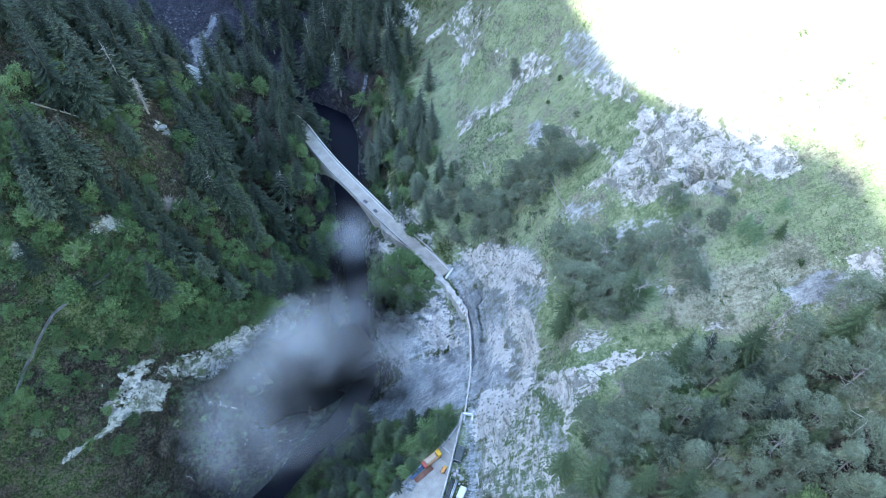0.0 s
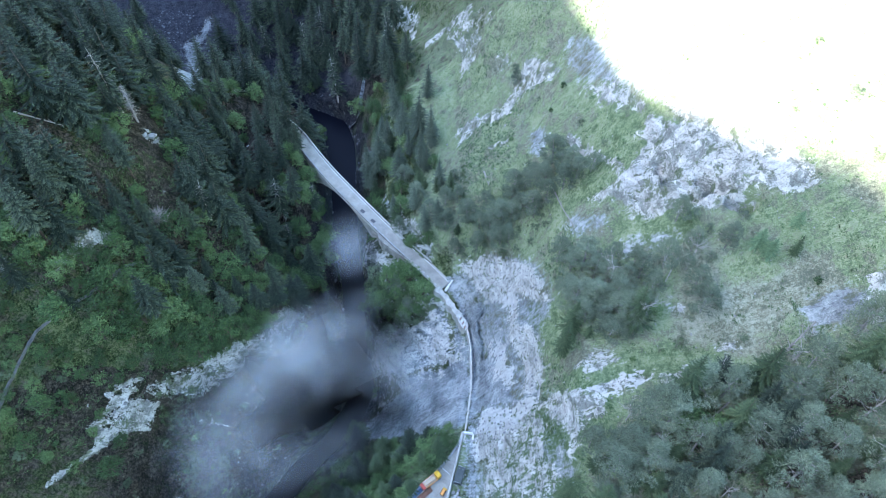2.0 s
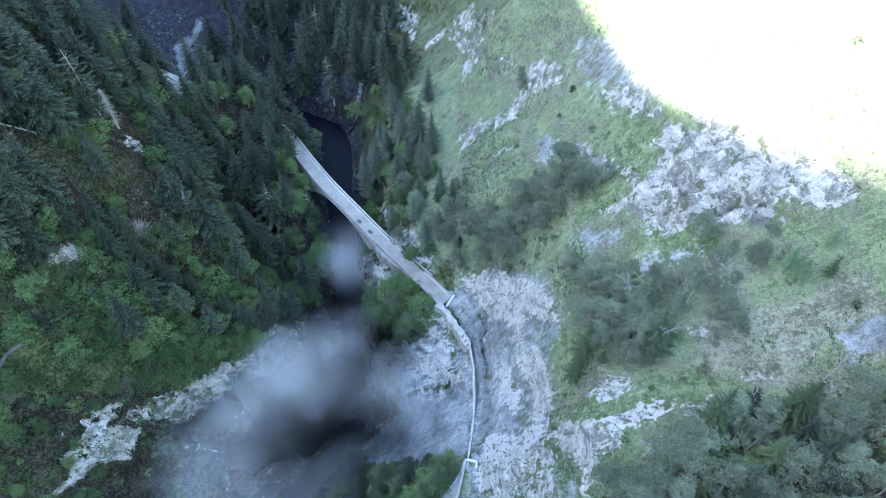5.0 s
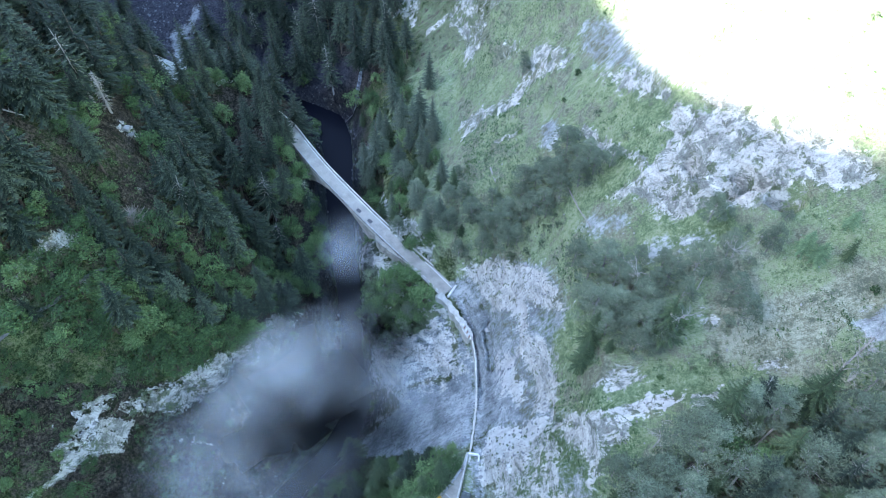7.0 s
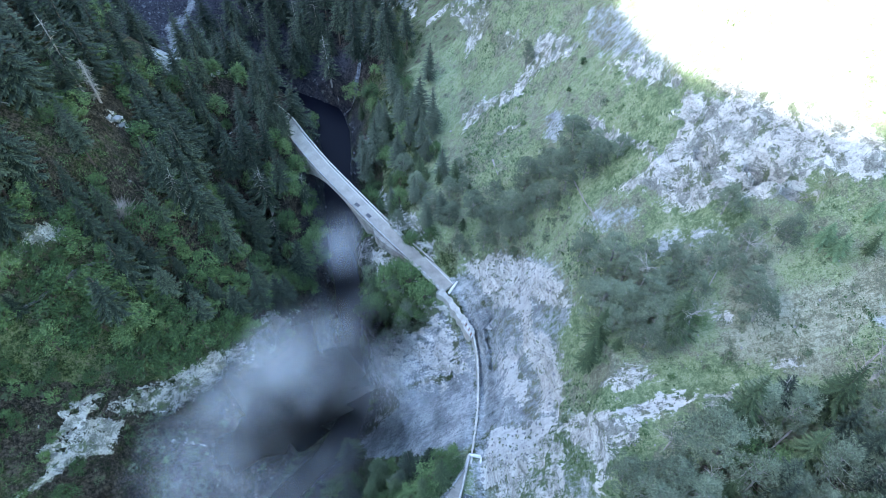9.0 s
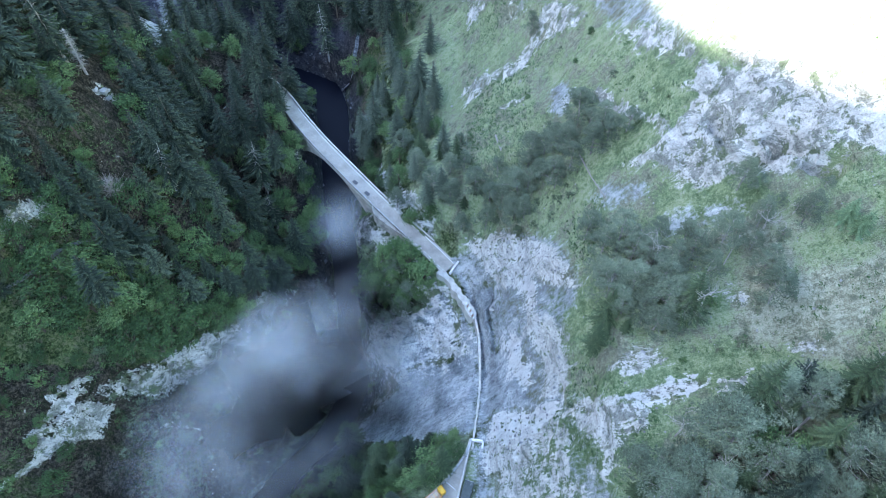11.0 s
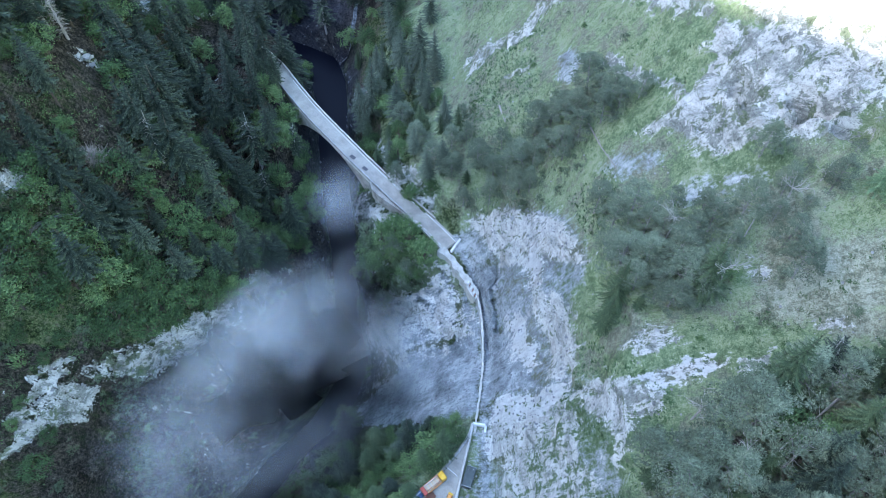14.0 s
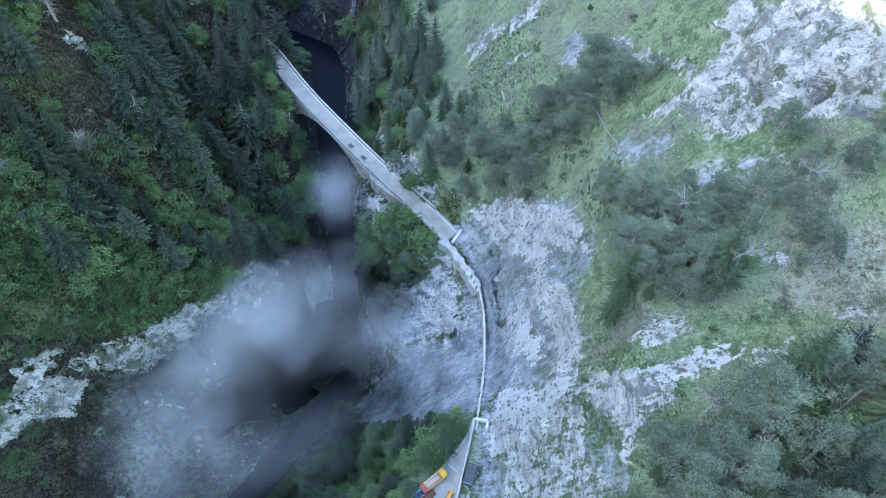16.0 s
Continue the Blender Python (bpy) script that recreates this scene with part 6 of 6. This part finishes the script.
grass("green_grass", 9000, 6, 96, 44, 240, lambda x, y: (x > feature(y, 10) + 3) & ~bare(x, y, 0.5, "rock", "scree") & (fractal(x, y, 15, 3, 83) > 0.3), 0.6, GRASS_LUSH, "patches of fresh green grass on the slope", 8)
grass("bank_grass", 8000, -122, -40, 62, 136, lambda x, y: (x < feature(y, 5)) & ~bare(x, y, 0.5, "rock") & (fractal(x, y, 12, 3, 85) > -0.3), 0.5, GRASS_BANK, "grass and herbs on the wooded bank", 9)


def undergrowth(name, count, x0, x1, y0, y1, test, size, material, label, seed, tall=1.0):
    """Low leafy growth too thick to count, as one object."""
    dice = random.Random(seed)
    verts, faces = [], []
    for x, y in spots(count, x0, x1, y0, y1, test, seed):
        at, r = Vector((x, y, ground_at(x, y))), size * rnd(0.4, 1.3, dice)
        for _ in range(26):
            p = at + Vector((dice.gauss(0, 0.45) * r, dice.gauss(0, 0.45) * r, abs(dice.gauss(0.3, 0.35)) * r * tall))
            n = Vector((rnd(-1, 1, dice), rnd(-1, 1, dice), rnd(0.2, 1.4, dice))).normalized()
            u = n.orthogonal().normalized() * 0.17 * rnd(0.6, 1.3, dice)
            v = n.cross(u).normalized() * 0.2 * rnd(0.6, 1.3, dice)
            o = len(verts)
            verts += [p - u, p + v, p + u]
            faces.append((o, o + 1, o + 2))
    return tagged(part(name, mesh_of(name, verts, faces, material), material), label, "undergrowth", kind="stuff")


undergrowth("undergrowth", 1500, -126, -44, 62, 150, lambda x, y: (x < feature(y, 4)) & ~bare(x, y, 0.5, "rock") & (fractal(x, y, 14, 3, 87) > -0.1), 1.2, LEAF, "thick green undergrowth on the wooded bank", 10)
undergrowth("cliff_scrub", 1200, -112, -40, 62, 150, lambda x, y: (x > feature(y, 4)) & (x < feature(y, 6) - 1) & ~bare(x, y, 0.55, "rock") & (fractal(x, y, 9, 3, 88) > 0.0), 0.8, LEAF_DULL, "low scrub clinging to the gorge wall", 11)
undergrowth("slope_scrub", 500, 0, 96, 44, 240, lambda x, y: (x > feature(y, 10) + 4) & ~bare(x, y, 0.5, "rock", "scree") & (fractal(x, y, 13, 3, 89) > 0.25), 0.6, GRASS_LUSH, "low green scrub on the open slope", 12, 0.3)
undergrowth("rock_scrub", 500, -2, 96, 60, 240, lambda x, y: bare(x, y, 0.45, "rock") & (fractal(x, y, 8, 3, 91) > 0.12), 0.55, LEAF_DULL, "grey-green scrub clinging to bare rock", 15, 0.4)
undergrowth("yard_scrub", 1500, -60, -2, 52, 96, lambda x, y: (x > feature(y, 7) + 3) & (x < feature(y, 9) - 1.5) & ~bare(x, y, 0.45, "scree"), 1.2, LEAF, "green scrub below the works road", 13)
undergrowth("spur_scrub", 500, -32, 0, 118, 168, lambda x, y: (x > feature(y, 7) + 1) & (x < feature(y, 9) - 1) & ~bare(x, y, 0.2, "rock", "scree"), 1.0, LEAF, "green scrub on the rock spur", 14)


# ---- fallen and dead wood ----
def log(points, r, material, label, twigs=0, name="fallen_log"):
    pts = [Vector((x, y, ground_at(x, y) + r * 0.8 + lift)) for x, y, lift in points]
    ob = thing(name, Matrix.Translation(pts[0]), label, "log", "fallen logs")
    rel = [p - pts[0] for p in pts]
    part("trunk", mesh_of("trunk", *tube(rel, [r * (1 - 0.5 * k / max(1, len(rel) - 1)) for k in range(len(rel))], 7), material), material, ob)
    for k in range(twigs):
        u = DICE.random() * 0.7 + 0.3
        p = rel[0].lerp(rel[-1], u)
        q = p + Vector((rnd(-1, 1, DICE), rnd(-1, 1, DICE), rnd(0.1, 0.8, DICE))) * (1.6 if twigs < 12 else 2.6)
        part("twig", mesh_of("twig", *tube([p, p.lerp(q, 0.5) + Vector((0, 0, 0.15)), q], (r * 0.3, r * 0.2, r * 0.06), 4), material), material, ob)
    return ob


log([(31.8, 139.8, 0), (33.5, 131.1, 0.2), (35.4, 122.9, 0)], 0.2, BARK_PALE, "long bleached log lying down the grass", 2)
log([(-108.8, 140.2, 0.3), (-100.5, 143.3, 0.3)], 0.3, BARK_PALE, "fallen brown trunk on the forest floor", 2)
log([(60.2, 68.6, 0.6), (51.8, 62.5, 0.2)], 0.2, BARK_PALE, "bleached trunk fallen among the pines", 6)
log([(13.4, 161.0, 0.8), (14.8, 155.9, 0)], 0.28, BARK_PALE, "short weathered trunk on the slope", 3)
log([(54.4, 101.4, 1.5), (51.9, 97.8, 0)], 0.18, BARK_PALE, "thin dead trunk leaning on the slope", 4)


log([(66.1, 72.3, 0.4), (70.7, 75.9, 1.2), (76.0, 79.7, 2.4)], 0.3, BARK_PALE, "uprooted bleached pine with many bare boughs", 26, "uprooted_pine")


def bare_tree(x, y, h, spread_, count, material, name, label, seed, lean=(0, 0), droop=0.15):
    ob = thing(name, pose(x, y, ground_at(x, y) - 0.2, lean[0], lean[1], 0), label, "dead tree", "dead trees")
    part("trunk", mesh_of("trunk", *trunk_mesh(h, 0.02 * h + 0.05, seed), material), material, ob)
    part("bough_crown", mesh_of("bough_crown", *bough_stubs(h, seed + 1, count, spread_, 0.15, 0.97, 0.05, droop), material), material, ob)
    part("twigs", mesh_of("twigs", *bough_stubs(h, seed + 2, count * 2, spread_ * 0.7, 0.1, 0.97, 0.025, droop), material), material, ob)


bare_tree(-90.6, 160.8, 14, 2.8, 90, BARK_PALE, "dead_spruce", "grey needleless dead spruce on the bank", 301, droop=0.35)
bare_tree(-101.9, 147.6, 9, 0.5, 6, BARK_PALE, "tree_snag", "bare broken tree trunk in the wood", 305)
bare_tree(67.6, 73.3, 7, 1.8, 30, BARK, "torn_pine", "dead brown pine leaning over on the slope", 313, (10, 38))
bare_tree(34.2, 105.1, 6, 1.2, 14, BARK_PALE, "dead_pine", "slender bleached dead pine on the slope", 321, (0, 12), -0.2)


def gnarled(x, y, size, seed, lift=0.0, name="dead_pine", label="bleached dead pine with bare twisted boughs"):
    """A dead crown of twisted boughs that fork three times."""
    dice = random.Random(seed)
    ob = thing(name, pose(x, y, ground_at(x, y) - 0.2, 0, 0, 0), label, "dead tree", "dead trees")
    start = Vector((0, 0, lift + 0.25 * size))
    part("trunk", mesh_of("trunk", *tube([Vector((0, 0, 0)), start * 0.6 + Vector((0.1, 0.05, 0)) * size, start], (0.045 * size, 0.035 * size, 0.028 * size), 6), BARK_BLEACHED), BARK_BLEACHED, ob)

    def fork(p, way, length, thick, depth, out):
        pts = [p]
        for _ in range(3):
            way = (way + Vector((rnd(-0.55, 0.55, dice), rnd(-0.55, 0.55, dice), rnd(-0.3, 0.3, dice)))).normalized()
            pts.append(pts[-1] + way * length / 3)
        out.append(tube(pts, (thick, thick * 0.85, thick * 0.7, thick * 0.5), 4))
        if depth:
            for k in range(3):
                side = Vector((rnd(-1, 1, dice), rnd(-1, 1, dice), rnd(-0.2, 0.6, dice))).normalized()
                fork(pts[1 + k], (way + side * 1.1).normalized(), length * rnd(0.45, 0.75, dice), thick * 0.55, depth - 1, out)
    for k in range(5):
        a, out = 6.283 * k / 5 + rnd(-0.5, 0.5, dice), []
        fork(start, Vector((math.cos(a), math.sin(a), 0.5)), size * rnd(0.4, 0.75, dice), 0.016 * size, 2, out)
        part("bough", mesh_of("bough", *join(*out), BARK_BLEACHED), BARK_BLEACHED, ob)


BARK_BLEACHED = plain("bleached_wood", (0.26, 0.24, 0.21), (0.52, 0.49, 0.45), 3.0)
for k, (x, y, size, lift) in enumerate(((46.0, 89.6, 5.0, 8.0), (57.0, 100.6, 5.0, 4.0), (40.8, 102.6, 4.2, 7.0), (41.0, 69.5, 4.4, 5.0), (62.0, 102.0, 3.2, 1.5), (44.6, 97.5, 2.6, 3.0), (55.9, 50.7, 3.4, 4.0), (78.2, 51.0, 4.4, 6.0), (46.0, 62.0, 3.4, 6.0), (69.0, 60.0, 3.2, 7.0), (33.0, 104.0, 2.6, 3.0), (72.5, 74.5, 5.5, 2.0), (75.5, 78.0, 4.0, 1.0))):
    gnarled(x, y, size, 400 + 7 * k, lift)
BRUSH = plain("grey_brushwood", (0.28, 0.23, 0.22), (0.5, 0.44, 0.42), 3.0)
bare_tree(-80.8, 132.4, 5, 4.2, 150, BRUSH, "bare_shrub", "pinkish grey leafless shrub on the bank", 325, droop=-0.5)

# ---- the road and the path beyond the bridge ----
far_path = [(x, y, ground_at(x, y) + 0.35) for x, y, _ in glide([(-60.0, 211.4, 0), (-62.4, 204.5, 0), (-66.7, 206.5, 0), (-72.2, 216.7, 0), (-77.2, 217.9, 0), (-80.7, 212.6, 0)], 1.0)]
wall_far = thing("roadside_wall", pose(0, 0, 0), "pale roadside wall curving through the wood", "wall")
part("wall", mesh_of("wall", *strip_along(far_path[-12:], -0.5, 0.5, -1.5, 0.9), CONCRETE), CONCRETE, wall_far)
foot_path = [(x, y, ground_at(x, y) + 0.2) for x, y, _ in glide([(-82.5, 121.0, 0), (-87.4, 115.3, 0), (-92.9, 106.2, 0), (-102.8, 95.3, 0), (-106.1, 86.6, 0), (-109.2, 76.1, 0)], 0.8)]
PATH_SOIL = plain("trodden_soil", (0.08, 0.078, 0.08), (0.23, 0.225, 0.23), 0.8, 0.95)
fv, ff = sweep(foot_path, [(-0.4, -0.6), (-0.34, 0.0), (0.34, 0.0), (0.4, -0.6)])
tagged(part("footpath", mesh_of("footpath", fv, ff, PATH_SOIL), PATH_SOIL), "narrow grey footpath across the wooded bank", "path", kind="structure")


# ---- drifting dust ----
def veil(at, rx, ry, turn, seed, thick):
    """One thin, billowing sheet of dust."""
    n = 14
    verts, faces = [], []
    for j in range(n + 1):
        for i in range(n + 1):
            u, v = 2 * i / n - 1, 2 * j / n - 1
            z = 2.2 * noise.noise(Vector((u * 1.3 + seed, v * 1.3, seed * 0.7))) + 2.5 * (1 - min(1, u * u + v * v))
            verts.append((u * rx, v * ry, z))
    for j in range(n):
        for i in range(n):
            o = j * (n + 1) + i
            faces.append((o, o + 1, o + n + 2, o + n + 1))
    me = mesh_of("veil", verts, faces, dust_material("dust_veil", seed, thick, math.sqrt(rx * ry)), True)
    layer = me.uv_layers.new(name="UVMap")
    for loop in me.loops:
        k = loop.vertex_index
        layer.data[loop.index].uv = ((k % (n + 1)) / n, (k // (n + 1)) / n)
    return me


def dust_cloud(x, y, z, rx, ry, turn, layers, thick, seed, label):
    ob = thing("dust_cloud", pose(x, y, z, 0, 0, turn), label, "dust", "dust clouds", "stuff")
    for k in range(layers):
        f = k / max(1, layers - 1)
        s = 1 - 0.25 * abs(f - 0.4)
        part("veil", veil(None, rx * s, ry * s, 0, seed + k * 1.37, thick), None, ob, at=pose(rnd(-0.22, 0.22, DICE) * rx, rnd(-0.22, 0.22, DICE) * ry, (f - 0.5) * 8, rnd(-10, 10, DICE), rnd(-10, 10, DICE), rnd(-25, 25, DICE)))


dust_cloud(-51, 102, 7, 24, 31, 15, 3, 0.31, 1.0, "pale drifting dust cloud over the gorge wall")
dust_cloud(-59, 86, 6, 26, 28, -10, 3, 0.2, 4.0, "pale dust cloud sinking along the gorge wall")
dust_cloud(-41, 111, 2, 30, 21, 25, 3, 0.25, 17.0, "thin grey dust spread across the gorge")
dust_cloud(-31, 118, -8, 26, 19, 30, 3, 0.2, 7.0, "thin grey dust cloud above the river")
dust_cloud(-14, 106, 1, 24, 19, -20, 2, 0.17, 41.0, "thin dust drifting over the scree fan")
dust_cloud(-44, 86, -14, 40, 22, 40, 2, 0.13, 23.0, "faint dust in the dark gorge bottom")
dust_cloud(-35, 163, -12, 13, 26, 5, 3, 0.32, 13.0, "thin dust drifting under the bridge")
dust_cloud(-28, 201, -10, 6, 9, 0, 2, 0.4, 31.0, "wisp of dust rising behind the bridge")
